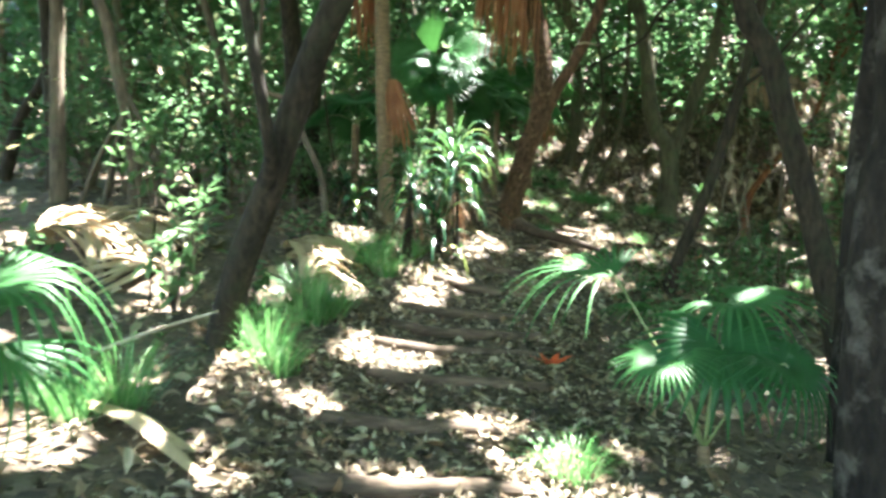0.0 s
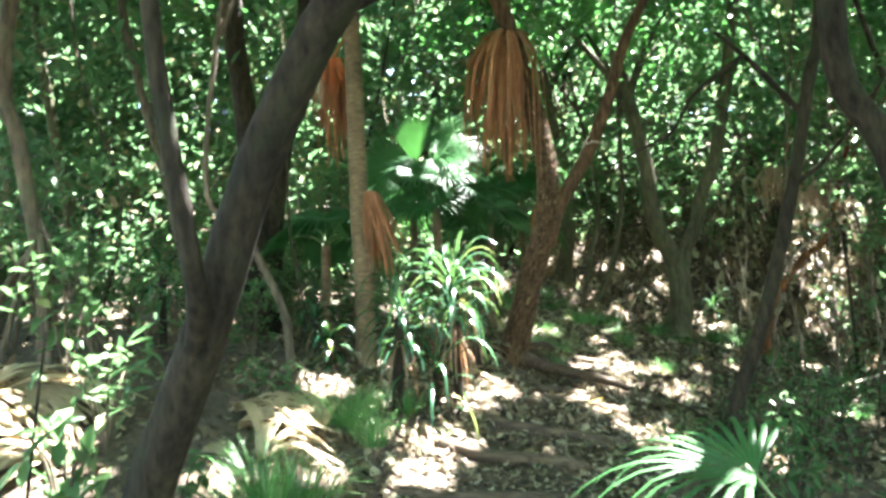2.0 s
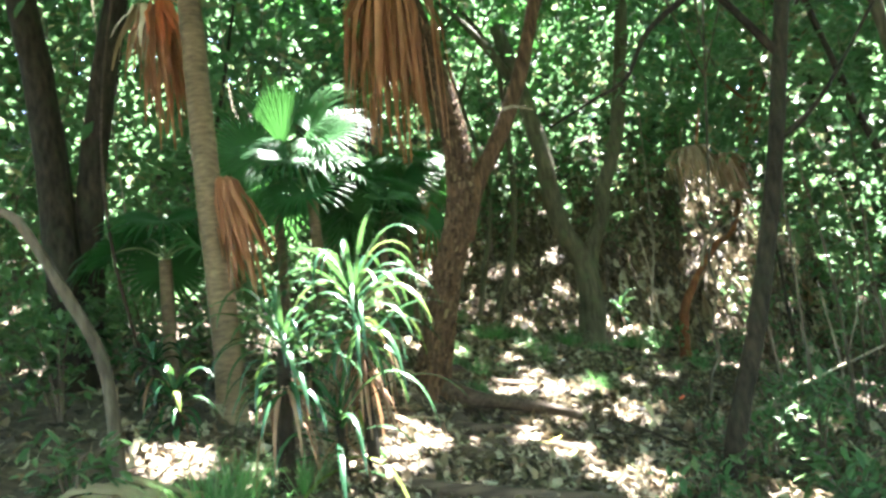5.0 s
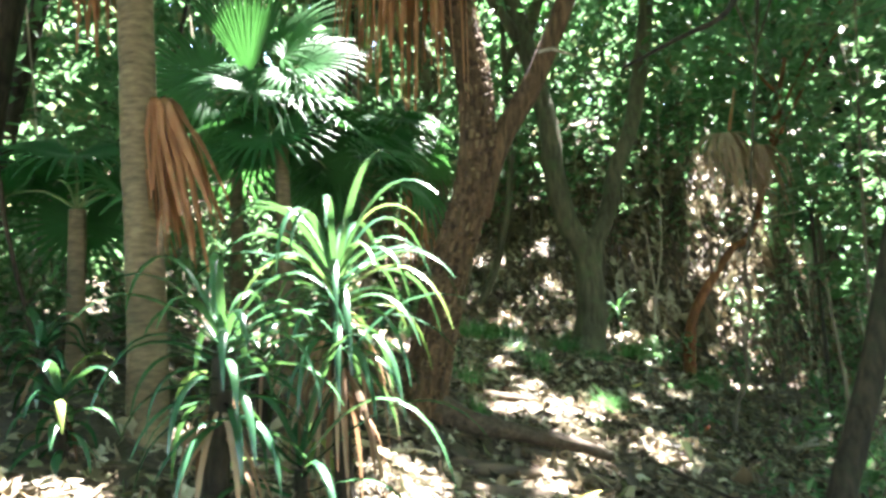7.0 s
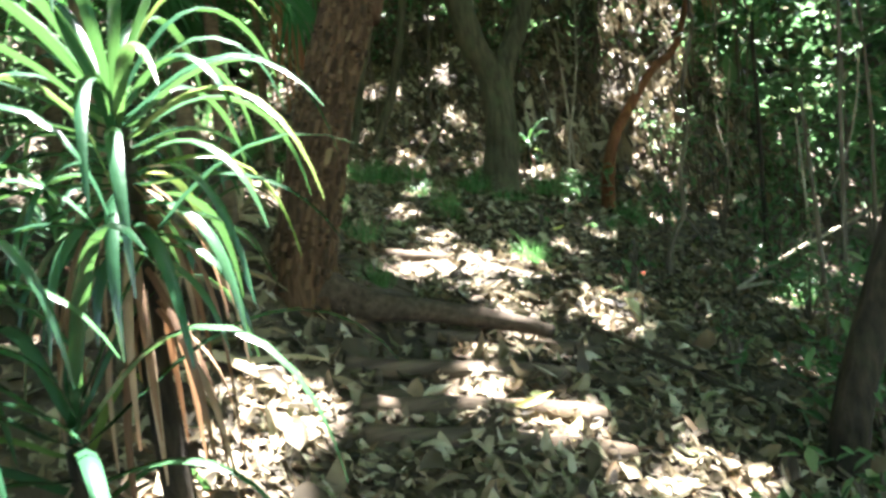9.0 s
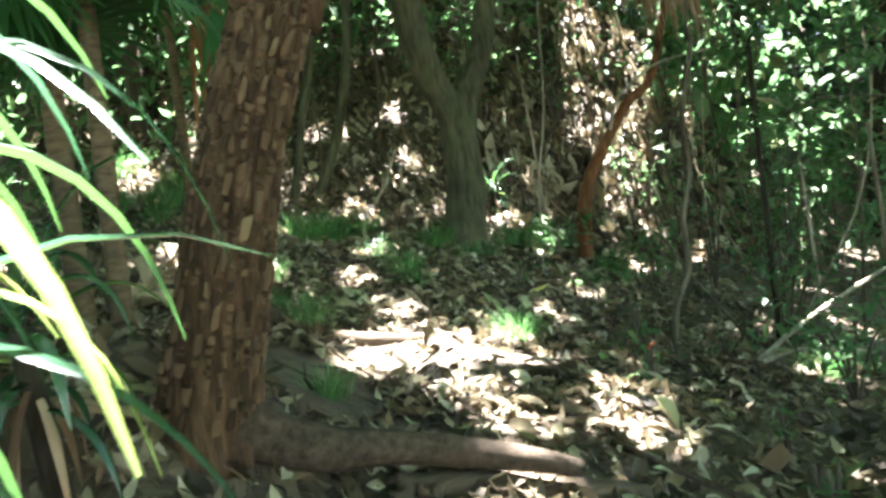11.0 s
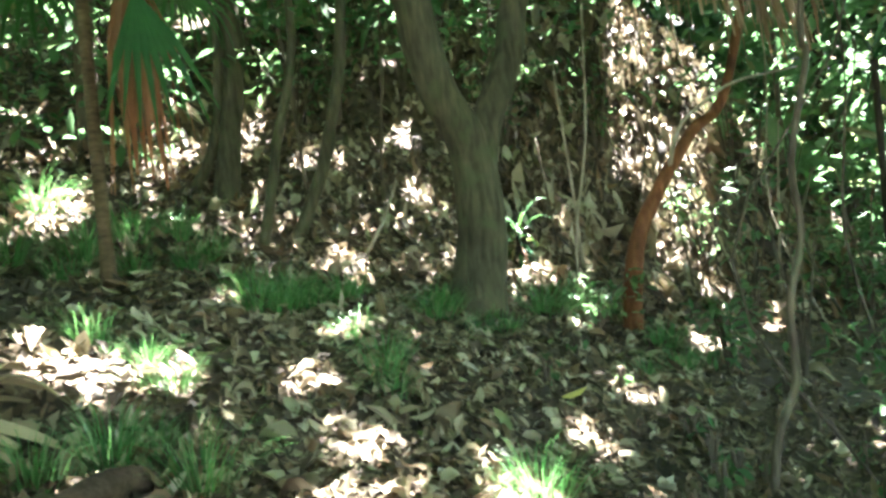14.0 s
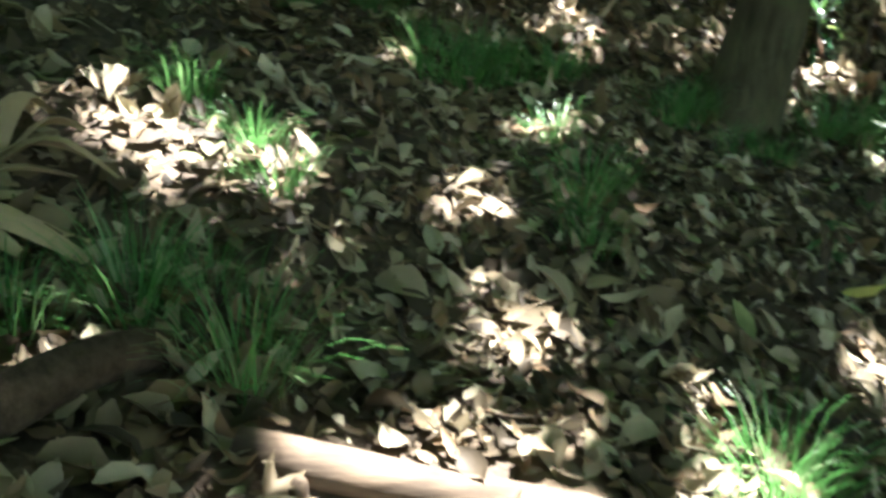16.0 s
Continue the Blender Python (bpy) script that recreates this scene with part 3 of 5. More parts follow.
# raised plates on the furrowed bark, in upright rows
def plate_shape(k):
    s, m = Shape(), 8
    for z, q in ((-0.006, 1.0), (0.005, 0.95), (0.009, 0.7)):
        for i in range(m):
            a = 2 * math.pi * i / m + 0.39
            s.v.append((0.017 * q * math.copysign(abs(math.cos(a)) ** 0.4, math.cos(a)) * (1 + 0.2 * math.sin(i * 2.3 + k * 1.9)), 0.021 * q * math.copysign(abs(math.sin(a)) ** 0.4, math.sin(a)) * (1 + 0.22 * math.sin(i * 1.7 + 2 * k)), z))
    s.f = [(r * m + i, r * m + (i + 1) % m, (r + 1) * m + (i + 1) % m, (r + 1) * m + i) for r in range(2) for i in range(m)] + [tuple(range(2 * m, 3 * m))]
    return s


SHAPES = [plate_shape(k) for k in range(5)]
PLATES = [q.mesh("bark_plate", PLATE if k < 2 else PLATE_DARK) for k, q in enumerate(SHAPES + SHAPES[:2])]
spine = curve_points([(0.79, 9.86, 1.12)] + FURROW_LINE[1:], 12)
trunk = [o for o in furrowed.children if o.name.startswith("trunk")][0]
made, rest = 0, Shape()
for col in range(23):
    a = 2 * math.pi * col / 23
    z = 1.2 + RNG.uniform(0, 0.05)
    while z < 4.3:
        tall_q = RNG.choice([0.5, 0.75, 1.1, 1.7]) * RNG.uniform(0.8, 1.2)
        z += 0.021 * tall_q
        if RNG.uniform() < 0.93:
            i = min(range(len(spine)), key=lambda j: abs(spine[j].z - z))
            mid, up = spine[i], (spine[min(i + 1, len(spine) - 1)] - spine[max(i - 1, 0)]).normalized()
            aa = a + RNG.normal(0, 0.025) + 0.1 * math.sin(z * 4 + 0.5 * col)
            out = Vector((math.cos(aa), math.sin(aa), 0))
            out = (out - up * out.dot(up)).normalized()
            rad = 0.129 - 0.0115 * (z - 1.2) + 0.04 * math.exp(-(z - 1.1) / 0.3)
            m = Matrix((up.cross(out), up, out)).transposed().to_4x4()
            p = mid + out * rad + up * (z - mid.z)
            at = Matrix.Translation(p - furrowed.location) @ m @ Matrix.Rotation(RNG.normal(0, 0.09), 4, "Z") @ Matrix.Diagonal((RNG.uniform(0.4, 0.85), tall_q * RNG.uniform(0.7, 1.05), RNG.uniform(0.4, 1.3), 1))
            if math.sin(a) < -0.1 and z < 2.7 and made < 300:
                part("bark_plate", PLATES[int(RNG.integers(0, 7))], None, trunk, at=at)
                made += 1
            else:
                q = SHAPES[int(RNG.integers(0, 5))]
                n0 = len(rest.v)
                rest.v += [at @ Vector(v) for v in q.v]
                rest.f += [tuple(n0 + e for e in f) for f in q.f]
        z += 0.021 * tall_q + 0.003
tagged(part("bark_scaling", rest, PLATE_FAR, trunk), kind="stuff")

# prop-rooted tree
prop = tree([(-3.4, 8.5, 1.3), (-3.4, 8.5, 2.0), (-3.54, 8.5, 2.8), (-3.66, 8.5, 3.4), (-3.8, 8.5, 4.1)], 0.07, 0.07, "grey tree standing on splayed stilt roots", BARK_GREY, flare=0.0)
for k in range(9):
    a = k * 0.7 + 0.3
    q = Vector((-3.4 + 0.62 * math.cos(a), 8.5 + 0.5 * math.sin(a), 0))
    q.z = ground_z(q.x, q.y) - 0.03
    p0 = Vector((-3.45, 8.5, 2.15 + 0.06 * k))
    stem(prop, "stilt_root", [p0, p0.lerp(q, 0.5) + Vector((0, 0, 0.12)), q], 0.03, 0.024, BARK_GREY, 7, 0.05)


# ---- fan palms ----
def fan_shape(radius, n=30, arc=300, fused=0.42, droop=0.5, cup=0.15, width=1.2):
    """A fan blade lying in x-y with its stalk joint at the origin, opening towards +x, pleated, tips free and drooping."""
    s = Shape()
    for k in range(n):
        a = radians(-arc / 2 + arc * (k + 0.5) / n)
        reach = radius * (0.82 + 0.18 * math.cos(a / 2)) * RNG.uniform(0.93, 1.05)
        d = Vector((math.cos(a), math.sin(a), 0))
        across = Vector((-math.sin(a), math.cos(a), 0))
        line, widths = [], []
        sag = droop * RNG.uniform(0.6, 1.4)
        for i in range(8):
            u = i / 7
            full = 2 * math.tan(radians(arc / n / 2)) * reach * u * 1.04
            tip = full if u < fused else full * 0 + 2 * math.tan(radians(arc / n / 2)) * reach * fused * max(0.06, 1 - (u - fused) / (1 - fused)) ** 0.7
            line.append(d * (reach * u) + Vector((0, 0, cup * radius * math.sin(u * 2.2) - sag * radius * max(0, u - 0.35) ** 2)))
            widths.append(max(0.004, tip * width))
        s.ribbon(line, widths, across, 0.45)
    return s


def fan_frond(parent, base, joint, aim, radius, material=None, stalk=True, name="frond", label="", normal=(0, 0, 1), **shape):
    """A fan on its stalk: from base to joint, opening along aim."""
    o = parent.location
    x = Vector(aim).normalized()
    z = (Vector(normal) - x * x.dot(Vector(normal))).normalized()
    m = Matrix((x, z.cross(x), z)).transposed().to_4x4()
    blade = part(name, fan_shape(radius, **shape), material or FAN, parent, label, Matrix.Translation(Vector(joint) - o) @ m)
    if stalk:
        b, j = Vector(base) - o, Vector(joint) - o
        back = blade.matrix_basis.inverted()
        line = [back @ p for p in curve_points([b, b.lerp(j, 0.5) + Vector((0, 0, 0.06)), j, j + x * 0.06], 4)]
        part("petiole", Shape().tube(line, [0.009 - 0.004 * i / (len(line) - 1) for i in range(len(line))], 6), STALK, blade)
    return blade


STALK = leafy("leaf_stalk", [(0.0, (0.1, 0.16, 0.05)), (1.0, (0.16, 0.2, 0.08))], (0.2, 0.3, 0.1), 0.0, 0.4)


def fan_palm(base, hub, fronds, radius, label, trunk=0.05, group=""):
    th = thing("fan_palm", (base[0], base[1], ground_z(base[0], base[1]) - 0.02), label, "palm", group)
    hub = Vector(hub)
    stem(th, "trunk", [th.location - Vector((0, 0, 0.05)), th.location.lerp(hub, 0.5), hub], trunk * 1.2, trunk, BARK_TAN, 10, 0.12, 0.3)
    for k in range(fronds):
        a = k * 2.4 + RNG.uniform(-0.3, 0.3)
        lift = 1.15 - 1.5 * k / fronds
        aim = Vector((math.cos(a), math.sin(a), lift)).normalized()
        joint = hub + aim * radius * RNG.uniform(0.6, 0.85)
        fan_frond(th, hub, joint, aim + Vector((0, 0, -0.95)), radius * RNG.uniform(0.85, 1.1), normal=aim * 0.6 + Vector((0, 0, 1)), droop=0.4)
    return th


# understorey palm behind the strap-leaved plants
palm = fan_palm((0.08, 10.55), (0.08, 10.5, 2.95), 9, 0.48, "green fan palm with sunlit spreading fronds")
fan_frond(palm, (0.05, 10.5, 2.95), (-0.12, 10.42, 3.4), (-0.12, -0.05, 1), 0.62, normal=(0.1, -1, 0.1), arc=64, droop=0.0, fused=0.72, n=18, width=1.05)
fan_frond(palm, (0.08, 10.5, 2.95), (0.18, 10.25, 3.42), (0.75, -0.3, -0.12), 0.6, normal=(-0.1, -0.75, 0.65), arc=300, droop=0.55, n=36, fused=0.32)
fan_frond(palm, (0.08, 10.5, 2.95), (0.1, 10.4, 3.55), (0.55, -0.2, 0.45), 0.55, normal=(-0.5, -0.6, 0.6), arc=200, droop=0.3, n=26, fused=0.4)
fan_frond(palm, (0.08, 10.5, 2.95), (-0.08, 10.2, 3.25), (-0.35, -0.5, -0.35), 0.6, normal=(0, -0.7, 0.7), arc=280, droop=0.5, n=34, fused=0.35)
fan_frond(palm, (0.08, 10.5, 2.95), (-0.4, 10.5, 3.35), (-0.8, -0.2, 0.25), 0.55, normal=(0.1, -0.9, 0.3), arc=240, droop=0.4, n=30, fused=0.45)
fan_palm((0.66, 11.1), (0.72, 11.05, 2.75), 7, 0.4, "green fan palm in deep shade", 0.04)
fan_palm((-1.2, 10.3), (-1.15, 10.2, 2.5), 7, 0.5, "dark green fan palm in shade")
fan_palm((0.5, 11.6), (0.55, 11.5, 2.9), 8, 0.5, "green fan palm in shade behind the strap plants")
drooping = fan_palm((1.35, 14.0), (1.4, 13.9, 3.75), 9, 0.6, "fan palm with fronds drooping low", 0.035)
fan_frond(drooping, (1.4, 13.9, 3.75), (1.66, 13.5, 3.4), (0.1, -0.1, -1), 0.8, normal=(0, -1, 0.1), arc=50, droop=0.1, n=8)
fan_palm((-0.3, 12.3), (-0.25, 12.3, 3.4), 8, 0.55, "tall green fan palm in shade")

# low fan palm beside the trail, with two fronds reaching over it
low = thing("fan_palm", (1.75, 4.35, ground_z(1.75, 4.35) - 0.02), "young fan palm with broad glossy fronds over the trail", "palm")
stem(low, "trunk", [low.location - Vector((0, 0, 0.05)), low.location + Vector((0, 0, 0.14))], 0.05, 0.035, BARK_TAN, 10, 0.1)
lb = low.location + Vector((0, 0, 0.12))
fan_frond(low, lb, (1.29, 4.61, 0.79), (-0.68, 0.45, 0.0), 0.74, normal=(0.1, -0.4, 1), arc=210, droop=0.75, n=20, fused=0.26, width=0.95)
fan_frond(low, lb, (1.8, 4.2, 0.42), (0.12, -0.6, -0.6), 0.52, normal=(-0.1, -0.75, 0.7), arc=310, droop=0.9, n=32, fused=0.5)
fan_frond(low, lb, (1.98, 4.5, 0.62), (0.5, -0.4, 0.0), 0.5, normal=(0, -0.25, 1), arc=280, droop=0.9, n=32)
fan_frond(low, lb, (2.05, 4.0, 0.35), (0.6, -0.5, -0.5), 0.42, normal=(0.3, -0.5, 0.8), arc=260, droop=1.0, n=32)
fan_frond(low, lb, (1.6, 4.85, 0.55), (-0.2, 0.5, -0.1), 0.4, normal=(0, 0.2, 1), arc=240, droop=0.5, n=32)
fan_frond(low, lb, (1.5, 4.2, 0.35), (-0.4, -0.5, -0.4), 0.34, normal=(-0.3, -0.5, 0.8), arc=240, droop=0.5, n=32)
# low palm on the other side
low2 = thing("fan_palm", (-1.75, 3.3, ground_z(-1.75, 3.3) - 0.02), "young fan palm with drooping sunlit fronds", "palm")
stem(low2, "trunk", [low2.location - Vector((0, 0, 0.05)), low2.location + Vector((0, 0, 0.14))], 0.05, 0.035, BARK_TAN, 10, 0.1)
lb = low2.location + Vector((0, 0, 0.12))
fan_frond(low2, lb, (-1.62, 3.1, 0.86), (0.75, 0.1, -0.25), 0.6, normal=(0.35, -0.35, 0.9), arc=200, droop=1.7, n=17, fused=0.28, width=0.95)
fan_frond(low2, lb, (-1.52, 3.0, 0.6), (0.5, -0.1, -0.7), 0.5, normal=(0.6, -0.5, 0.6), arc=140, droop=0.9, n=13, fused=0.3, width=0.95)
fan_frond(low2, lb, (-1.95, 3.5, 0.7), (-0.5, 0.3, 0.2), 0.45, arc=250, droop=0.5, n=32)

# tall palm with ringed trunk and a withered skirt
tall = thing("palm_tree", (-0.66, 9.3, ground_z(-0.66, 9.3) - 0.03), "palm with ringed tan trunk and withered hanging fronds", "palm")
line = [p - tall.location for p in curve_points([(-0.66, 9.3, 1.0), (-0.65, 9.3, 1.8), (-0.67, 9.3, 2.7), (-0.68, 9.3, 4.2), (-0.7, 9.3, 6.2)], 22)]
part("trunk", Shape().tube(line, [(0.102 - 0.022 * i / len(line)) * (1.0 + 0.035 * (i % 4 == 0)) * (1 + 0.25 * math.exp(-i / 5)) for i in range(len(line))], 16, 0.05), BARK_TAN, tall)
for k in range(11):
    a = k * 2.4
    aim = Vector((math.cos(a), math.sin(a), 0.7 - 0.11 * k)).normalized()
    hub = Vector((-0.7, 9.3, 6.1))
    fan_frond(tall, hub, hub + aim * 0.75, aim + Vector((0, 0, -0.5)), 0.7, n=18)


def withered(parent, hub, drop, spread, n=26, lean=(0, 0), material=None):
    """A dead fan: strips that dome out from the hub and then hang."""
    s, o, n = Shape(), parent.location, int(n * 1.8)
    for k in range(n):
        a = 2 * math.pi * k / n + RNG.uniform(-0.15, 0.15)
        r = spread * RNG.uniform(0.35, 1.0)
        out = Vector((math.cos(a), math.sin(a) * 0.7, 0))
        ln = drop * RNG.uniform(0.55, 1.05)
        sway, bendy, ragged = RNG.normal(0, 0.07), RNG.uniform(2, 6), RNG.uniform(0.55, 1.2)
        line, widths = [], []
        for i in range(10):
            u = i / 9
            fall = ln * (u ** 1.35)
            p = Vector(hub) - o + out * (r * min(1.0, u * 2.4) ** 0.7) + Vector((lean[0] * u + sway * u, lean[1] * u + 0.03 * math.sin(bendy * u), 0.06 * math.sin(min(1, u * 3) * 3.1) - fall))
            line.append(p)
            widths.append((0.03 + 0.028 * math.sin(min(1.0, u * 2) * 1.57)) * (1.12 - u) ** 0.7 * ragged)
        s.ribbon(line, widths, (-math.sin(a), math.cos(a), RNG.uniform(-0.3, 0.3)), RNG.uniform(0.2, 0.8))
    return part("dead_frond", s, material or DRY, parent, "withered rust-brown frond hanging down")


withered(tall, (-0.56, 9.2, 2.86), 0.85, 0.15, 20, (0.12, -0.05))
withered(tall, (-0.66, 9.3, 2.6), 0.6, 0.1, 8, (0.05, 0.1))
withered(drooping, (1.65, 13.75, 3.45), 1.15, 0.2, 16, (0.0, -0.05))
dead1 = thing("dead_palm_frond", (0.97, 9.88, 4.72), "large withered rust-brown fan frond hanging from a branch", "frond")
withered(dead1, (0.95, 9.85, 4.72), 1.6, 0.42, 40, (-0.12, -0.05))
withered(dead1, (0.85, 9.82, 4.6), 1.2, 0.36, 20, (-0.16, -0.05))
dead2 = thing("dead_palm_frond", (-0.97, 9.55, 4.3), "withered fan frond, sunlit and orange at its top", "frond")
withered(dead2, (-0.95, 9.5, 4.32), 1.1, 0.22, 24, (0.04, -0.03))
withered(dead2, (-0.9, 9.47, 4.33), 0.42, 0.2, 10, (0.06, -0.03), EMBER)
withered(dead2, (-1.02, 9.46, 4.3), 0.5, 0.16, 7, (-0.08, -0.04), STRAW)
dead3 = thing("dead_palm_frond", (5.15, 12.95, 3.68), "withered yellow-brown fan frond among the leaves", "frond")
withered(dead3, (5.1, 12.95, 3.68), 0.7, 0.4, 26, (0.0, -0.05), STRAPDRY)
withered(dead3, (5.55, 13.0, 3.55), 0.75, 0.3, 18, (0.05, -0.05), STRAPDRY)
for q in ((dead1, (0.97, 9.9, 4.7), (1.0, 10.05, 4.95)), (dead2, (-0.95, 9.5, 4.3), (-0.72, 9.32, 4.6)), (dead3, (5.15, 12.95, 3.66), (5.4, 13.1, 4.3))):
    part("petiole", Shape().tube([Vector(q[1]) - q[0].location, Vector(q[2]) - q[0].location], [0.02, 0.014], 7), DRY, q[0])


# ---- strap-leaved plants ----
def strap_plant(base, hub, n, length, width, label, trunk=0.045, dry=0, group="strap-leaved plants", wild=1.0):
    z0 = ground_z(base[0], base[1])
    th = thing("strap_leaf_plant", (base[0], base[1], z0 - 0.02), label, "plant", group)
    hub = Vector(hub)
    o = th.location
    stem(th, "stalk", [o - Vector((0, 0, 0.04)), o.lerp(hub, 0.5), hub + Vector((0, 0, 0.05))], trunk * 1.0, trunk * 0.8, BARK_DARK, 9, 0.2)
    for k in range(n + dry):
        dead = k >= n
        a = k * 2.39996 + RNG.uniform(-0.25, 0.25)
        f = (k + 0.5) / n
        lay = 0.45 + 1.4 * min(1.0, f)
        rise = -1.2 if dead else math.cos(lay) - 0.25
        ln = length * RNG.uniform(0.7, 1.2) * (0.8 if dead else 1.0 - 0.42 * f)
        out = Vector((math.cos(a), math.sin(a), 0))
        across = Vector((-math.sin(a), math.cos(a), RNG.uniform(-0.25, 0.25)))
        p = hub - o + Vector((0, 0, 0.12 * (1 - f) - (0.0 if dead else 0.3 * length * f * f)))
        if dead:
            p = p.lerp(Vector((0, 0, 0.3)), RNG.uniform(0.0, 0.55))
        v = (out * max(0.25, math.sin(lay)) + Vector((0, 0, rise + 0.25))).normalized()
        line, widths, m = [], [], 11
        bend = RNG.uniform(0.6, 1.9) * wild * (1.6 if dead else 1)
        for i in range(m + 1):
            u = i / m
            line.append(p.copy())
            widths.append((0.65 if dead else 1.0) * width * (0.55 + 0.5 * math.sin(min(1, u * 1.25) * math.pi * 0.55)) * (1 - max(0, u - 0.45) / 0.55) ** 0.75 + 0.004)
            p = p + v * (ln / m)
            v = (v + Vector((0, 0, -0.52 * bend * u ** 0.8))).normalized()
        part("leaf" if not dead else "dead_leaf", Shape().ribbon(line, widths, across, 0.5), STRAPDRY if dead else STRAP, th, "withered brown leaf" if dead else "")
    return th


strap_plant((0.22, 8.5), (0.21, 8.4, 1.79), 66, 0.8, 0.031, "tall strap-leaved plant with arching sunlit leaves", 0.04, 30, wild=0.9)
strap_plant((-0.3, 8.1), (-0.23, 8.05, 1.54), 44, 0.68, 0.033, "dark strap-leaved plant on a short black stalk", 0.05, 12)
strap_plant((0.03, 8.3), (0.03, 8.25, 1.08), 24, 0.95, 0.036, "low strap-leaved plant at the trail edge", 0.03, 3)
strap_plant((-0.1, 9.6), (-0.1, 9.6, 1.5), 26, 0.5, 0.034, "strap-leaved plant in half shade", 0.04, 4)
strap_plant((0.45, 9.5), (0.42, 9.5, 1.55), 20, 0.5, 0.034, "strap-leaved plant beside the furrowed tree", 0.035, 6)
strap_plant((-0.95, 8.85), (-0.95, 8.85, 1.35), 24, 0.42, 0.04, "low leafy strap plant in sun", 0.03, 2)
strap_plant((-1.15, 9.4), (-1.15, 9.4, 1.6), 20, 0.45, 0.04, "low leafy strap plant in shade", 0.03, 2)
strap_plant((4.72, 15.35), (4.72, 15.3, 1.72), 22, 0.42, 0.03, "small spiky plant beside the forked tree", 0.03, 4)
strap_plant((-2.6, 9.2), (-2.6, 9.2, 2.1), 24, 0.6, 0.04, "strap-leaved plant among the shrubs", 0.04, 2)
strap_plant((5.6, 12.3), (5.6, 12.3, 2.6), 18, 0.45, 0.03, "thin strap-leaved climber in a tree", 0.025, 2)


# ---- grass tufts ----
def tuft_mesh(height, blades, spread, seed):
    r = np.random.default_rng(seed)
    s = Shape()
    for k in range(blades):
        a, q = r.uniform(0, 6.283), r.uniform(0, 1) ** 0.6 * spread * 0.45
        out = Vector((math.cos(a), math.sin(a), 0))
        p = out * q * r.uniform(0.3, 1) + Vector((r.normal(0, 0.01), r.normal(0, 0.01), -0.02))
        v = (out * r.uniform(0.1, 0.95) + Vector((r.normal(0, 0.15), r.normal(0, 0.15), 1))).normalized()
        ln, w = height * r.uniform(0.6, 1.25), r.uniform(0.0045, 0.01)
        line, widths = [], []
        for i in range(6):
            u = i / 5
            line.append(p.copy())
            widths.append(w * (1 - u * 0.85))
            p = p + v * (ln / 5)
            v = (v + out * 0.22 * u + Vector((0, 0, -0.62 * u * r.uniform(0.5, 1.6)))).normalized()
        s.ribbon(line, widths, (-math.sin(a), math.cos(a), 0), 0.3)
    return s.mesh("grass_tuft", GRASS)


TUFTS = [tuft_mesh(0.26, 150, 0.34, 3), tuft_mesh(0.23, 120, 0.3, 5), tuft_mesh(0.35, 130, 0.3, 8)]
for x, y, k, sc in [(2.86, 11.7, 0, 0.9), (2.62, 12.8, 1, 0.95), (2.57, 12.55, 1, 0.8), (2.6, 13.25, 1, 0.8), (2.3, 13.8, 0, 1.1), (2.15, 13.85, 1, 1.1), (2.5, 13.95, 1, 1.0), (3.3, 13.9, 0, 1.0), (3.45, 14.0, 1, 0.9), 
                    (4.35, 14.3, 0, 1.2), (4.6, 14.4, 1, 1.1), (2.75, 14.0, 0, 1.0), (3.75, 13.75, 1, 0.8), 
                    (1.1, 14.2, 1, 0.9), (1.5, 14.35, 1, 0.9), (1.85, 14.5, 0, 0.9), (2.42, 14.15, 0, 0.9), (2.05, 14.1, 1, 0.8), (3.55, 13.7, 1, 0.7), (4.75, 14.6, 0, 0.9), (4.5, 13.25, 1, 0.6), (1.34, 10.49, 1, 0.7), (1.34, 11.9, 2, 0.72), (1.61, 11.74, 2, 0.72), (1.12, 11.78, 1, 0.8), (1.48, 12.02, 1, 0.6), (1.6, 12.55, 1, 0.75), (1.5, 12.75, 0, 0.6), (1.26, 12.95, 1, 0.75), (-0.88, 6.1, 2, 1.35), (-0.75, 6.35, 2, 1.2), (-1.0, 6.35, 2, 1.1), (-0.67, 7.7, 2, 1.0), (-0.45, 7.5, 0, 1.1), (-0.55, 7.95, 2, 0.9), (-0.92, 5.0, 2, 1.15), (-0.8, 4.75, 0, 1.0), (-1.1, 5.25, 2, 1.0), (0.95, 3.93, 0, 1.0), (-1.35, 3.75, 2, 1.1), (-1.5, 3.55, 0, 1.1),
                    (1.2, 14.6, 0, 1.2), (1.5, 14.9, 1, 1.3), (1.8, 15.0, 0, 1.1), (2.0, 14.7, 1, 1.0), (0.8, 14.4, 2, 1.0), (5.06, 11.35, 0, 1.0), (5.2, 14.0, 1, 1.0), (4.9, 13.4, 1, 0.8), (0.9, 15.4, 0, 1.2), (-0.2, 8.15, 0, 0.8)]:
    ob = tagged(new("grass_tuft", TUFTS[k]), "tuft of fine arching green grass", "grass", "grass tufts")
    ob.matrix_world = Matrix.LocRotScale((x, y, rough_z(x, y)), Euler((0, 0, x * 37 + y * 11)), (sc * 1.2, sc * 1.2, sc * 1.15))


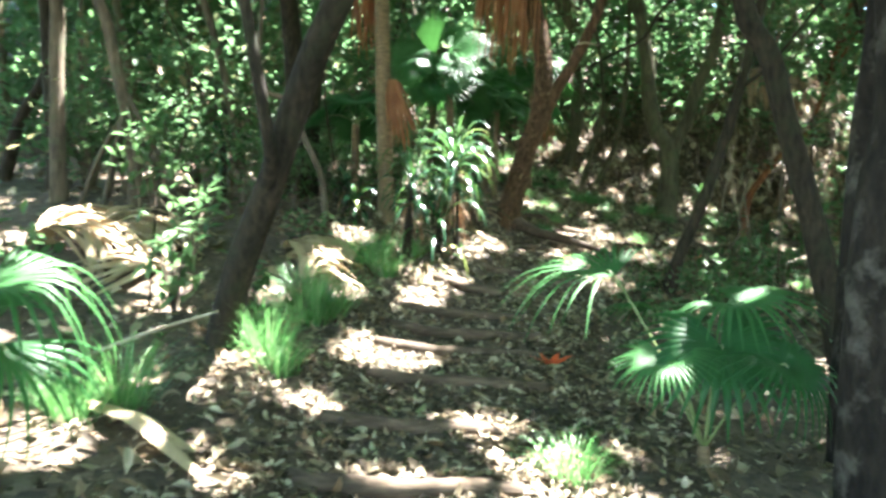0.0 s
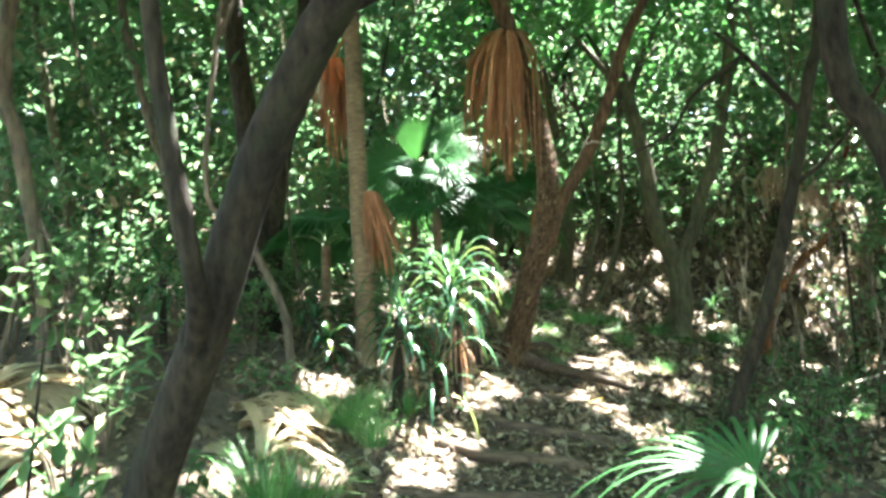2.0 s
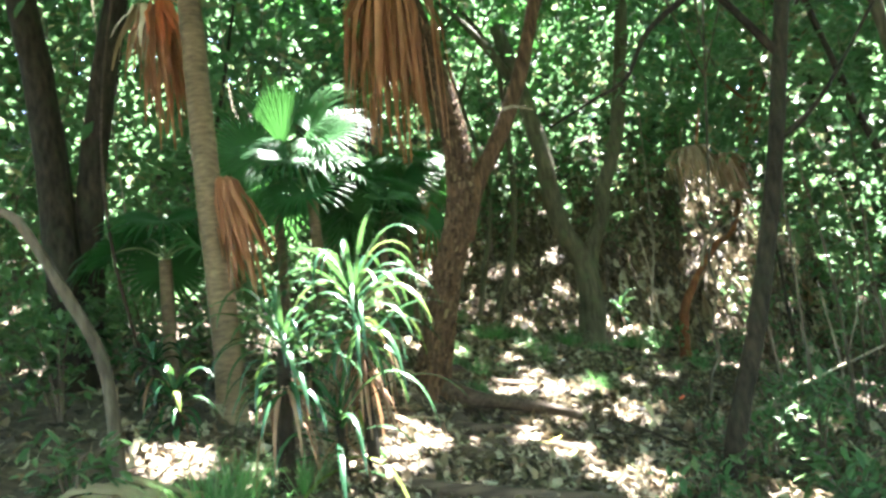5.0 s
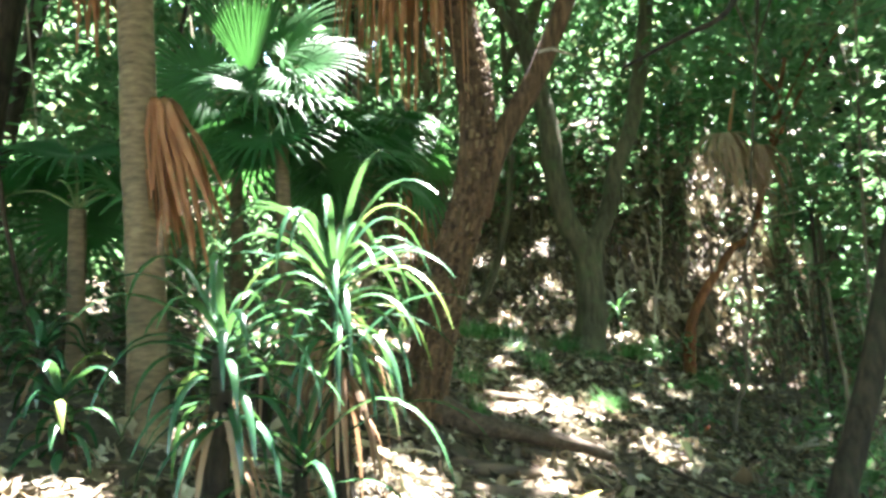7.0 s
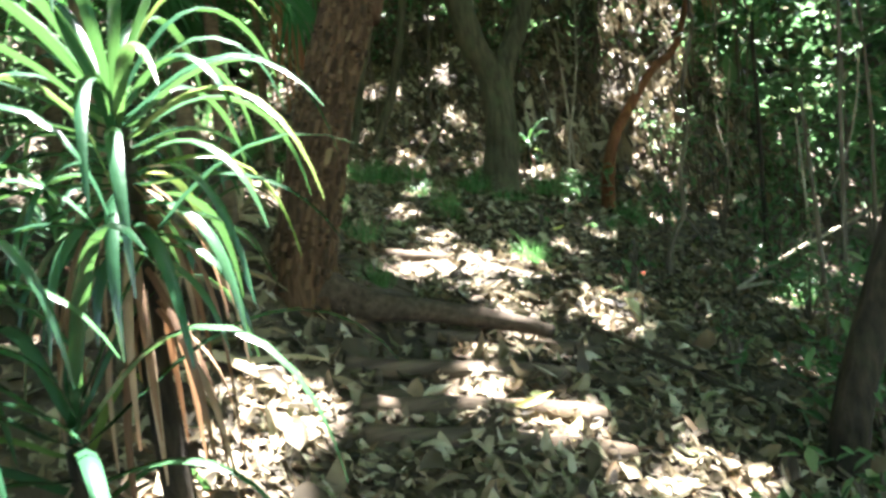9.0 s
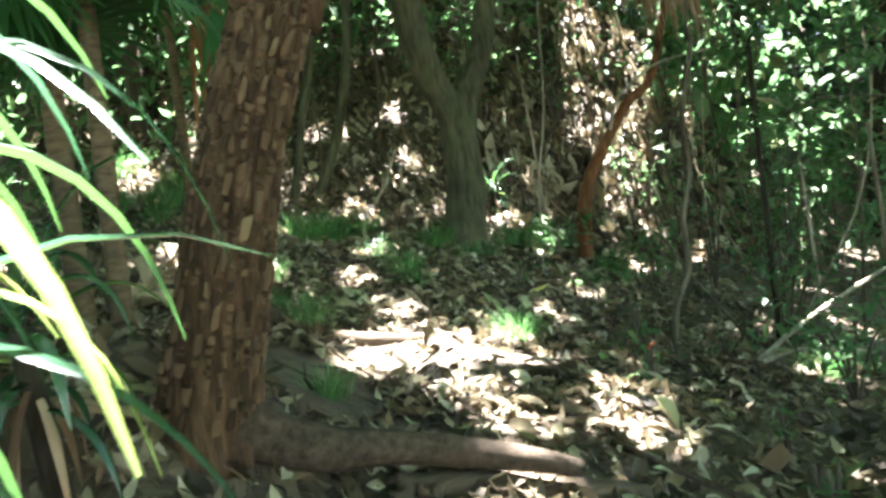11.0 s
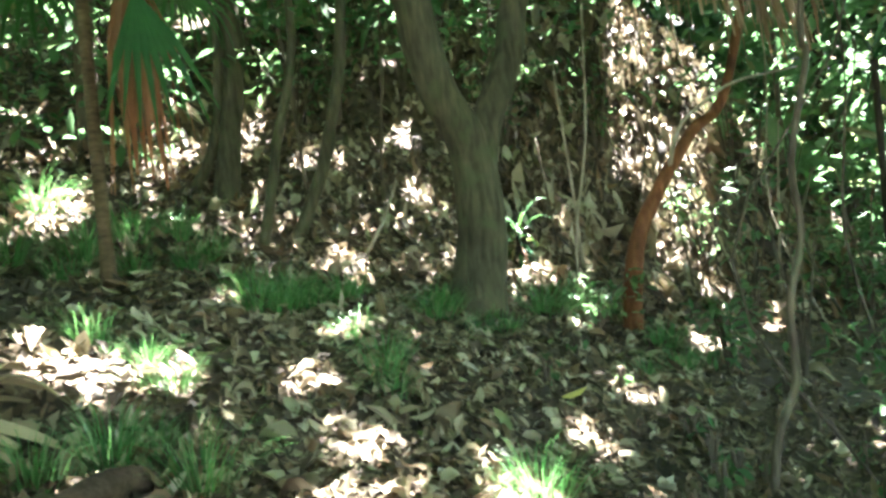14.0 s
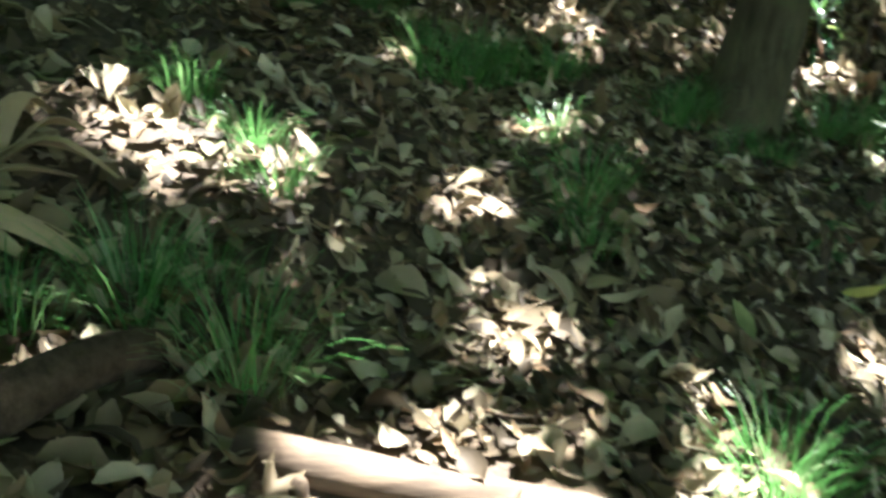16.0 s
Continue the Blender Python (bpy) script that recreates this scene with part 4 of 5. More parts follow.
# ---- fallen leaves ----
def litter(name, n, place, size, material, label, lift=0.02, category="leaf litter", flat=0.28):
    """Curled leaves strewn over the ground, as one mesh."""
    pts = np.array([place() for _ in range(n)])
    z = np.array([rough_z(x, y) for x, y in pts])
    a = RNG.uniform(0, 2 * np.pi, n)
    ln = size * np.clip(RNG.lognormal(0.0, 0.36, n), 0.35, 2.0)
    w = ln * RNG.uniform(0.09, 0.32, n)
    pitch, roll = RNG.normal(0, flat, n), RNG.normal(0, flat * 1.1, n)
    ex = 0.05
    gradx = np.array([(rough_z(x + ex, y) - rough_z(x - ex, y)) / (2 * ex) for x, y in pts])
    grady = np.array([(rough_z(x, y + ex) - rough_z(x, y - ex)) / (2 * ex) for x, y in pts])
    d = np.stack([np.cos(a), np.sin(a), pitch + gradx * np.cos(a) + grady * np.sin(a)], 1)
    s = np.stack([-np.sin(a), np.cos(a), roll - gradx * np.sin(a) + grady * np.cos(a)], 1)
    u = np.cross(d, s)
    c = np.stack([pts[:, 0], pts[:, 1], z + lift * RNG.uniform(0.2, 1.6, n) + np.abs(pitch) * ln * 0.35], 1)
    curl, cup = RNG.uniform(-0.25, 0.55, n)[:, None], RNG.uniform(-0.3, 1.05, n)[:, None]
    L, W = ln[:, None], w[:, None]
    rows = []
    for q, ww in ((-0.5, 0.05), (-0.22, 0.85), (0.1, 1.0), (0.36, 0.6), (0.5, 0.05)):
        mid = c + d * L * q + u * L * curl * (4 * q * q - 0.4)
        jag = RNG.uniform(0.7, 1.25, (n, 1))
        rows += [mid - s * W * ww * jag + u * W * cup * ww, mid, mid + s * W * ww * jag + u * W * cup * ww]
    v = np.stack(rows, 1).reshape(-1, 3)
    quads = np.array([(3 * i + j, 3 * i + j + 1, 3 * i + j + 4, 3 * i + j + 3) for i in range(4) for j in range(2)])
    f = (np.arange(n)[:, None, None] * 15 + quads).reshape(-1, 4)
    me = bpy.data.meshes.new(name)
    me.vertices.add(len(v))
    me.vertices.foreach_set("co", v.ravel())
    me.loops.add(f.size)
    me.loops.foreach_set("vertex_index", f.ravel().astype(np.int32))
    me.polygons.add(len(f))
    me.polygons.foreach_set("loop_start", np.arange(0, f.size, 4, dtype=np.int32))
    me.update(calc_edges=True)
    me.materials.append(material)
    me.shade_smooth()
    return tagged(new(name, me), label, category, kind="stuff")


def on_log(x, y):
    for (ax, ay), (bx, by) in LOGS:
        u = (x - ax) / (bx - ax)
        if -0.02 < u < 1.02 and abs(y - ay - u * (by - ay)) < 0.075:
            return True
    return False


def bare(x, y):
    return (x - 1.2) ** 2 + ((y - 10.75) * 0.75) ** 2 < 0.16 or (((x - 2.15) / 0.62) ** 2 + ((y - 11.12) / 0.42) ** 2 < 1.0 and RNG.uniform() < 0.85)


def on_upper():
    while True:
        y = RNG.uniform(8.2, 16.5)
        x = path_x(y) + RNG.normal(0.4, 1.9)
        if not bare(x, y) and (not on_log(x, y) or RNG.uniform() < 0.3):
            return x, y


def on_lower():
    y = RNG.uniform(2.2, 9.0)
    d = RNG.normal(0, 1.6)
    if abs(d) < 0.55 and RNG.uniform() < 0.45:
        d += 0.9 * (1 if d > 0 else -1)
    return path_x(y) + d, y


def on_wide():
    while True:
        x, y = RNG.uniform(-8, 11), RNG.uniform(-3, 21)
        if y > 9 or abs(x - path_x(y)) > 1.3:
            return x, y


litter("leaf_litter", 13500, on_upper, 0.076, LITTER, "thick litter of curled brown and tan leaves")


def on_rise():
    while True:
        y = RNG.uniform(10.3, 15.0)
        x = path_x(y) + RNG.normal(0.1, 1.2)
        if not on_log(x, y) and not bare(x, y):
            return x, y


def on_tread():
    while True:
        y = RNG.uniform(1.5, 9.2)
        x = path_x(y) + RNG.uniform(-0.95, 0.95)
        if not on_log(x, y):
            return x, y


def on_slope():
    return RNG.uniform(0.2, 6.0), RNG.uniform(14.4, 20.0)


def on_bank():
    return RNG.uniform(4.9, 9.6), RNG.uniform(14.9, 18.2)


litter("leaf_litter", 5500, on_rise, 0.07, LITTER, "loose layer of curled tan and brown leaves", 0.03, "leaf litter", 0.24)
litter("brush_litter", 4200, on_bank, 0.12, LITTER, "tumbled dry leaves and broken fronds on the bank", 0.06, "leaf litter", 0.5)
litter("leaf_crumbs", 5000, on_upper, 0.038, LITTER, "small broken bits of brown leaf", 0.015, "leaf litter", 0.4)
litter("leaf_litter", 9600, on_lower, 0.052, LITTER, "scattered small brown leaves on dark soil")
litter("leaf_litter", 6500, on_tread, 0.06, LITTER, "brown leaves and bits trodden into the trail", 0.012, "leaf litter", 0.16)
litter("bank_litter", 5200, on_slope, 0.1, LITTER, "brown leaf litter on the shaded bank", 0.05, "leaf litter", 0.45)
litter("leaf_litter", 9000, on_wide, 0.11, LITTER, "brown leaf litter under the trees")


# ---- dry fallen fronds and sticks ----
def strewn_frond(x, y, turn, length, blades, label, fan=0.9, rise=0.0, width=0.03):
    th = thing("fallen_frond", (x, y, rough_z(x, y)), label, "frond", "fallen fronds")
    for k in range(blades):
        a = turn + (k / max(1, blades - 1) - 0.5) * fan + RNG.uniform(-0.08, 0.08)
        ln = length * RNG.uniform(0.7, 1.1)
        line = []
        for i in range(8):
            u = i / 7
            px, py = x + math.cos(a) * ln * u, y + math.sin(a) * ln * u
            line.append(Vector((px - x, py - y, rough_z(px, py) - th.location.z + 0.03 + rise * math.sin(u * 3.1) + 0.025 * math.sin(k * 1.9 + u * 4))))
        part("dry_leaflet", Shape().ribbon(line, [width * (0.4 + 1.2 * math.sin(0.25 + 2.7 * i / 7)) for i in range(8)], (-math.sin(a), math.cos(a), RNG.uniform(-0.5, 0.5)), 0.4), STRAW, th)
    return th


strewn_frond(-3.3, 7.2, 0.2, 1.0, 26, "heap of bleached dry palm fronds", 2.6, 0.2, 0.05)
strewn_frond(-3.7, 6.9, 0.5, 1.1, 26, "heap of bleached dry palm fronds", 2.0, 0.24, 0.05)
strewn_frond(-3.0, 7.6, -0.5, 0.9, 14, "bleached dry palm frond lying flat", 1.3, 0.12, 0.05)
strewn_frond(-2.3, 6.7, -2.4, 0.9, 12, "bleached dry palm frond lying flat", 1.2, 0.1, 0.05)
strewn_frond(-1.4, 7.4, 0.4, 0.7, 10, "dry tan frond among the grass", 1.2, 0.1, 0.05)
strewn_frond(-1.2, 8.1, -0.9, 0.6, 9, "dry tan frond among the grass", 1.2, 0.1, 0.05)
strewn_frond(-1.15, 6.95, 0.9, 0.6, 9, "dry brown frond among the seedlings", 1.6, 0.12, 0.045)
strewn_frond(-0.8, 7.55, 2.2, 0.5, 8, "dry brown frond among the seedlings", 1.8, 0.1, 0.04)
strewn_frond(-1.5, 7.7, -0.3, 0.7, 10, "dry tan frond among the grass", 1.4, 0.14, 0.045)
strewn_frond(0.15, 9.95, -0.25, 1.0, 3, "long pale dry leaf on the ground", 0.25, 0.05, 0.05)
strewn_frond(-1.45, 3.6, -0.35, 0.75, 2, "thick pale dry frond stalk on the ground", 0.3, 0.06, 0.08)
strewn_frond(0.3, 9.3, 0.1, 0.5, 5, "dry brown straps under the plants", 1.4, 0.02, 0.03)
strewn_frond(0.72, 12.1, 0.1, 0.45, 8, "broad dry tan leaves in a heap", 1.7, 0.07, 0.05)
strewn_frond(0.85, 12.35, 0.9, 0.35, 5, "broad dry tan leaves in a heap", 1.5, 0.1, 0.045)


def stick(points, r, label, material=STICK, name="stick"):
    b = Vector(points[0])
    th = tagged(new(name, Shape().tube([p - b for p in curve_points(points, 4)], [r * (1 - 0.5 * i / (4 * (len(points) - 1))) for i in range(4 * (len(points) - 1) + 1)], 7, 0.15).mesh(name, material)), label, "stick")
    th.location = b
    return th


stick([(4.46, 11.4, 0.42), (5.0, 11.42, 0.62), (5.9, 11.45, 0.85), (6.5, 11.5, 1.0)], 0.02, "bleached stick leaning on the slope")
stick([(4.3, 11.2, 0.48), (4.7, 11.25, 0.47), (5.1, 11.1, 0.4)], 0.018, "bleached stick lying on the slope")
stick([(3.05, 14.9, 1.62), (3.3, 14.9, 1.95), (3.5, 14.95, 2.3)], 0.018, "leaning dead stick under the trees")
stick([(-1.9, 3.95, 0.3), (-1.4, 4.05, 0.5), (-1.0, 4.2, 0.62)], 0.014, "dead twig propped over the fronds")
stick([(-2.0, 5.6, 0.5), (-1.98, 5.65, 1.0), (-1.9, 5.6, 1.5)], 0.012, "upright dead twig by the leaning tree", BARK_DARK)
for k in range(30):
    y = RNG.uniform(9.5, 18)
    x = path_x(y) + RNG.uniform(2.1, 5.6)
    z = ground_z(x, y)
    h = RNG.uniform(0.4, 2.4)
    dx, dy = RNG.normal(0, 0.25, 2)
    stick([(x, y, z - 0.03), (x + dx * 0.4, y + dy * 0.4, z + h * 0.5), (x + dx, y + dy, z + h)], RNG.uniform(0.008, 0.022), "thin upright stem among the undergrowth", (BARK_GREY, BARK_MOSS, STICK)[k % 3], "thin_stem")
for k in range(40):
    y = RNG.uniform(3, 15)
    x = path_x(y) + RNG.normal(0, 1.5)
    a, ln = RNG.uniform(0, 6.28), RNG.uniform(0.15, 0.6)
    p = [(x + math.cos(a) * ln * u, y + math.sin(a) * ln * u + 0.04 * math.sin(u * 5), rough_z(x + math.cos(a) * ln * u, y + math.sin(a) * ln * u) + 0.02) for u in (0, 0.5, 1)]
    stick(p, RNG.uniform(0.004, 0.009), "small fallen twig on the ground", (BARK_GREY, STICK, ROOT)[k % 3], "twig")

stick([(2.3, 10.0, ground_z(2.3, 10.0) + 0.03), (2.5, 9.5, ground_z(2.5, 9.5) + 0.04), (2.8, 8.85, ground_z(2.8, 8.85) + 0.03)], 0.016, "long dark fallen frond stalk on the litter", ROOT)
for k in range(30):
    y = RNG.uniform(9, 20)
    x = path_x(y) + RNG.choice([-1, 1]) * RNG.uniform(2.4, 6.5)
    z = ground_z(x, y)
    sway = RNG.normal(0, 0.35, 4)
    stick([(x, y, z - 0.03), (x + sway[0], y + sway[1], z + 1.3), (x + sway[2] * 0.5, y + sway[1], z + 2.8), (x + sway[3], y + sway[2], z + 5.2)], RNG.uniform(0.007, 0.018), "thin woody vine hanging from the canopy", (BARK_GREY, STICK, BARK_MOSS, ROOT)[k % 4], "vine")
stick([(5.0, 14.8, ground_z(5.0, 14.8) - 0.03), (5.01, 14.8, 1.72), (5.19, 14.8, 2.53), (5.27, 14.8, 3.49), (5.35, 14.8, 4.8)], 0.016, "pale thin woody vine beside the forked tree", STICK, "vine")

# bright single leaves
red = thing("scarlet_leaf", (1.02, 5.9, rough_z(1.02, 5.9)), "scarlet fallen leaf on the trail", "leaf")
for a in (0.2, 1.1, 2.0, 2.9, 4.4):
    part("lobe", Shape().ribbon([(math.cos(a) * 0.17 * u, math.sin(a) * 0.17 * u, 0.03 + 0.06 * u) for u in (0, 0.3, 0.6, 1)], [0.01, 0.06, 0.05, 0.004], (-math.sin(a), math.cos(a), 0.3)), SCARLET, red)
for x, y, mat, lab in [(3.55, 11.4, SCARLET, "small scarlet leaf on the litter"), (1.38, 8.95, YELLOW, "yellow fallen leaf on the steps"), (1.5, 8.72, YELLOW, "yellow fallen leaf on the steps"), (3.3, 10.6, YELLOW, "yellow fallen leaf on the litter"), (3.5, 12.6, YELLOW, "yellow fallen leaf on the litter")]:
    ob = tagged(new("fallen_leaf", Shape().ribbon([(0.16 * u, 0.01 * math.sin(u * 5), 0.02 + 0.03 * u * u) for u in (0, 0.3, 0.65, 1)], [0.01, 0.06, 0.055, 0.004], (0, 1, 0.2)).mesh("fallen_leaf", mat)), lab, "leaf")
    ob.matrix_world = Matrix.LocRotScale((x, y, rough_z(x, y) + 0.015), Euler((0, 0, x * 9)), None)


# ---- shrubs ----
def shrub(x, y, height, spread, leaves, size, label, material=None, stems=5):
    z = ground_z(x, y)
    th = thing("shrub", (x, y, z - 0.02), label, "shrub", "undergrowth shrubs")
    mids = []
    for k in range(stems):
        a = k * 2.4 + RNG.uniform(0, 1)
        q = Vector((x + math.cos(a) * spread * RNG.uniform(0.2, 0.8), y + math.sin(a) * spread * RNG.uniform(0.2, 0.8), z + height * RNG.uniform(0.7, 1.05)))
        stem(th, "stem", [(x, y, z - 0.04), Vector((x, y, z)).lerp(q, 0.5) + Vector((0, 0, 0.1)), q], 0.013, 0.005, BARK_GREY, 6, 0.05)
        mids += [Vector((x, y, z)).lerp(q, u) for u in (0.45, 0.7, 0.9, 1.0)]
    mids = np.array([tuple(p) for p in mids])
    c = mids[RNG.integers(0, len(mids), leaves)] + RNG.normal(0, 1, (leaves, 3)) * np.array([spread * 0.3, spread * 0.3, height * 0.13])
    c = c[c[:, 2] > z + 0.06]
    part("foliage", leaf_cloud("foliage", c - np.array(th.location), size, material or LEAF_MID), None, th)
    return th


for x, y, h, sp, n, sz in [(-2.15, 6.9, 0.7, 0.4, 60, 0.17), (-1.85, 5.7, 0.5, 0.3, 44, 0.17), (-2.9, 7.9, 1.1, 0.5, 100, 0.16), (-1.25, 5.7, 0.4, 0.22, 36, 0.13), (-2.2, 8.6, 0.9, 0.4, 200, 0.1), (-1.7, 9.1, 0.7, 0.4, 180, 0.1),
                           (-1.3, 7.8, 0.4, 0.3, 100, 0.09), (-3.9, 6.0, 0.9, 0.5, 90, 0.16), (-2.6, 4.9, 0.7, 0.4, 60, 0.14), (2.3, 6.6, 0.45, 0.4, 160, 0.1), (2.7, 7.6, 0.5, 0.45, 220, 0.09), (2.1, 8.0, 0.3, 0.35, 140, 0.08), (2.9, 8.7, 0.5, 0.4, 220, 0.08), (3.6, 9.2, 0.7, 0.5, 260, 0.09),
                           (4.6, 10.8, 0.6, 0.5, 200, 0.09), (5.6, 12.2, 0.9, 0.5, 240, 0.09), (4.7, 14.1, 0.4, 0.4, 160, 0.09), (5.3, 13.4, 0.5, 0.4, 160, 0.09), (3.4, 5.4, 0.8, 0.5, 200, 0.1), (6.3, 11.0, 1.4, 0.6, 320, 0.1), (4.8, 8.6, 1.0, 0.6, 300, 0.09), (0.2, 12.0, 0.8, 0.5, 260, 0.1),
                           (0.1, 13.4, 1.0, 0.6, 300, 0.1), (-0.9, 12.2, 1.2, 0.6, 320, 0.11), (1.7, 17.0, 1.6, 0.7, 420, 0.1), (0.4, 15.9, 1.6, 0.7, 420, 0.1), (3.6, 16.9, 1.5, 0.5, 160, 0.1), (7.2, 13.6, 1.8, 0.7, 420, 0.1)]:
    shrub(x, y, h, sp, n, sz, "leafy green shrub in the undergrowth" if h > 0.6 else "low leafy seedling by the trail")


def sapling(x, y, height, leaf_from, twigs, reach, size, label, r=0.018, lean=(0.0, 0.0), material=None):
    """A thin stem with side twigs, leaves set along each twig."""
    z = ground_z(x, y)
    th = thing("sapling", (x, y, z - 0.02), label, "sapling", "leafy saplings")
    top = Vector((x + lean[0], y + lean[1], z + height))
    base = Vector((x, y, z - 0.05))
    stem(th, "trunk", [base, base.lerp(top, 0.5) + Vector((RNG.normal(0, 0.06), RNG.normal(0, 0.06), 0)), top], r, 0.006, BARK_GREY, 7, 0.1)
    spots = []
    for k in range(twigs):
        u = leaf_from + (1 - leaf_from) * (k + 0.5) / twigs
        p, a = base.lerp(top, u), k * 2.4 + RNG.uniform(-0.4, 0.4)
        ln = reach * RNG.uniform(0.6, 1.2) * (1.15 - 0.5 * u)
        q = p + Vector((math.cos(a) * ln, math.sin(a) * ln, RNG.uniform(-0.1, 0.35) * ln))
        stem(th, "twig", [p, p.lerp(q, 0.5) + Vector((0, 0, 0.08 * ln)), q], 0.006, 0.003, BARK_GREY, 5, 0.0, steps=3)
        for i in range(int(ln / size * 3.2) + 3):
            w = RNG.uniform(0.25, 1.08)
            spots.append(p.lerp(q, w) + Vector((RNG.normal(0, size * 0.55), RNG.normal(0, size * 0.55), RNG.normal(0, size * 0.3))))
    c = np.array([tuple(p) for p in spots]) - np.array(th.location)
    part("foliage", leaf_cloud("foliage", c, size, material or LEAF_MID, 0.25, 0.5, 0.8), None, th)
    return th


for x, y, h, f, n, reach, sz, lx in SPRAYS:
    sapling(x, y, h, f, n, reach, sz, "slender sapling with airy sprays of green leaves", lean=(lx, 0.0))
for k in range(20):
    y = RNG.uniform(7.5, 15.5)
    x = path_x(y) + RNG.uniform(3.2, 6.5)
    shrub(x, y, RNG.uniform(0.5, 1.7), RNG.uniform(0.4, 0.8), int(RNG.uniform(60, 130)), 0.12, "tangled leafy green undergrowth shrub")
for x, y, h in [(5.2, 16.4, 1.0), (6.3, 16.3, 1.2), (4.5, 17.3, 1.2), (3.2, 17.0, 0.9), (7.0, 15.6, 1.0), (2.9, 18.0, 1.3), (5.9, 17.6, 1.4), (7.3, 17.4, 1.4), (8.0, 16.2, 1.5), (3.9, 18.4, 1.6), (1.2, 17.6, 1.5), (6.8, 18.8, 1.8)]:
    shrub(x, y, h, 0.5, 150, 0.09, "sparse twiggy shrub on the leafy bank", stems=9)
for k in range(34):
    y = RNG.uniform(8.0, 14.2)
    x = path_x(y) + RNG.uniform(0.9, 3.4)
    shrub(x, y, RNG.uniform(0.08, 0.22), 0.08, int(RNG.uniform(7, 18)), 0.075, "small green seedling in the leaf litter", stems=3)
for k in range(22):
    y = RNG.uniform(9.0, 14.5)
    x = path_x(y) - RNG.uniform(2.9, 6.0)
    shrub(x, y, RNG.uniform(0.6, 1.8), RNG.uniform(0.4, 0.7), int(RNG.uniform(200, 360)), 0.1, "leafy green shrub in the wood")


# ---- woods all round ----
def near_path(x, y, gap):
    return abs(x - path_x(y)) < gap and -3 < y < 15.5


count = 0
while count < 120:
    a, r = RNG.uniform(0, 6.283), RNG.uniform(4.0, 20)
    x, y = 1.5 + r * math.cos(a), 8 + r * 1.15 * math.sin(a)
    if near_path(x, y, 4.2) or (2.6 < x < 6.4 and 13.5 < y < 18):
        continue
    count += 1
    z = ground_z(x, y)
    lx, ly = RNG.normal(0, 0.45, 2)
    rad = RNG.choice([0.035, 0.05, 0.07, 0.1])
    pts = [(x, y, z), (x + lx * 0.3, y + ly * 0.3, z + 1.4), (x + lx * 0.8, y + ly * 0.8, z + 3.0), (x + lx * 1.2, y + ly * 1.2, z + 4.6)]
    tree(pts, rad, rad * 0.6, "slender dark tree in the wood", (BARK_DARK, BARK_GREY, BARK_MOSS)[count % 3], tuple(Vector(pts[-1]) + Vector((lx * 0.4, ly * 0.4, 2.0))), 16, 0.3, 7, group="woodland trees", spread=(1.3, 1.3, 0.8))

# leaf roof over the wood
def roof(n, leaves, x0, x1, y0, y1, z0, z1, size, tight):
    mid = np.stack([RNG.uniform(x0, x1, n), RNG.uniform(y0, y1, n), RNG.uniform(z0, z1, n)], 1)
    mid[:, 2] += np.array([max(0.0, ground_z(1.0, q)) for q in mid[:, 1]])
    return (mid[:, None, :] + RNG.normal(0, 1, (n, leaves, 3)) * np.asarray(tight)).reshape(-1, 3)


c = np.concatenate([roof(520, 50, -7, 10, -5, 19, 5.6, 7.6, 0.19, (0.5, 0.5, 0.2))])
tagged(new("canopy_foliage", leaf_cloud("canopy_foliage", lit_through(c, 0.2), 0.2, LEAF_TOP)), "leafy green roof of the wood, sunlit from above", "foliage", kind="stuff")
# added layer overhead, out of view, that blocks sun between the flecks
c = roof(860, 45, -8, 12, -6, 17.5, 8.0, 9.5, 0.5, (0.7, 0.7, 0.25))
tagged(new("canopy_foliage", leaf_cloud("canopy_foliage", lit_through(c, 0.48), 0.48, LEAF_TOP)), "broad-leaved upper canopy layer added to block the sun", "foliage", kind="stuff")
# wide high layer, added to keep direct sun off the background
c = roof(900, 26, -22, 28, -16, 44, 8.5, 10.5, 0.7, (0.9, 0.9, 0.3))
tagged(new("canopy_foliage", leaf_cloud("canopy_foliage", lit_through(c, 0.6), 0.66, LEAF_TOP)), "high leafy green roof added to shade the outer wood", "foliage", kind="stuff")


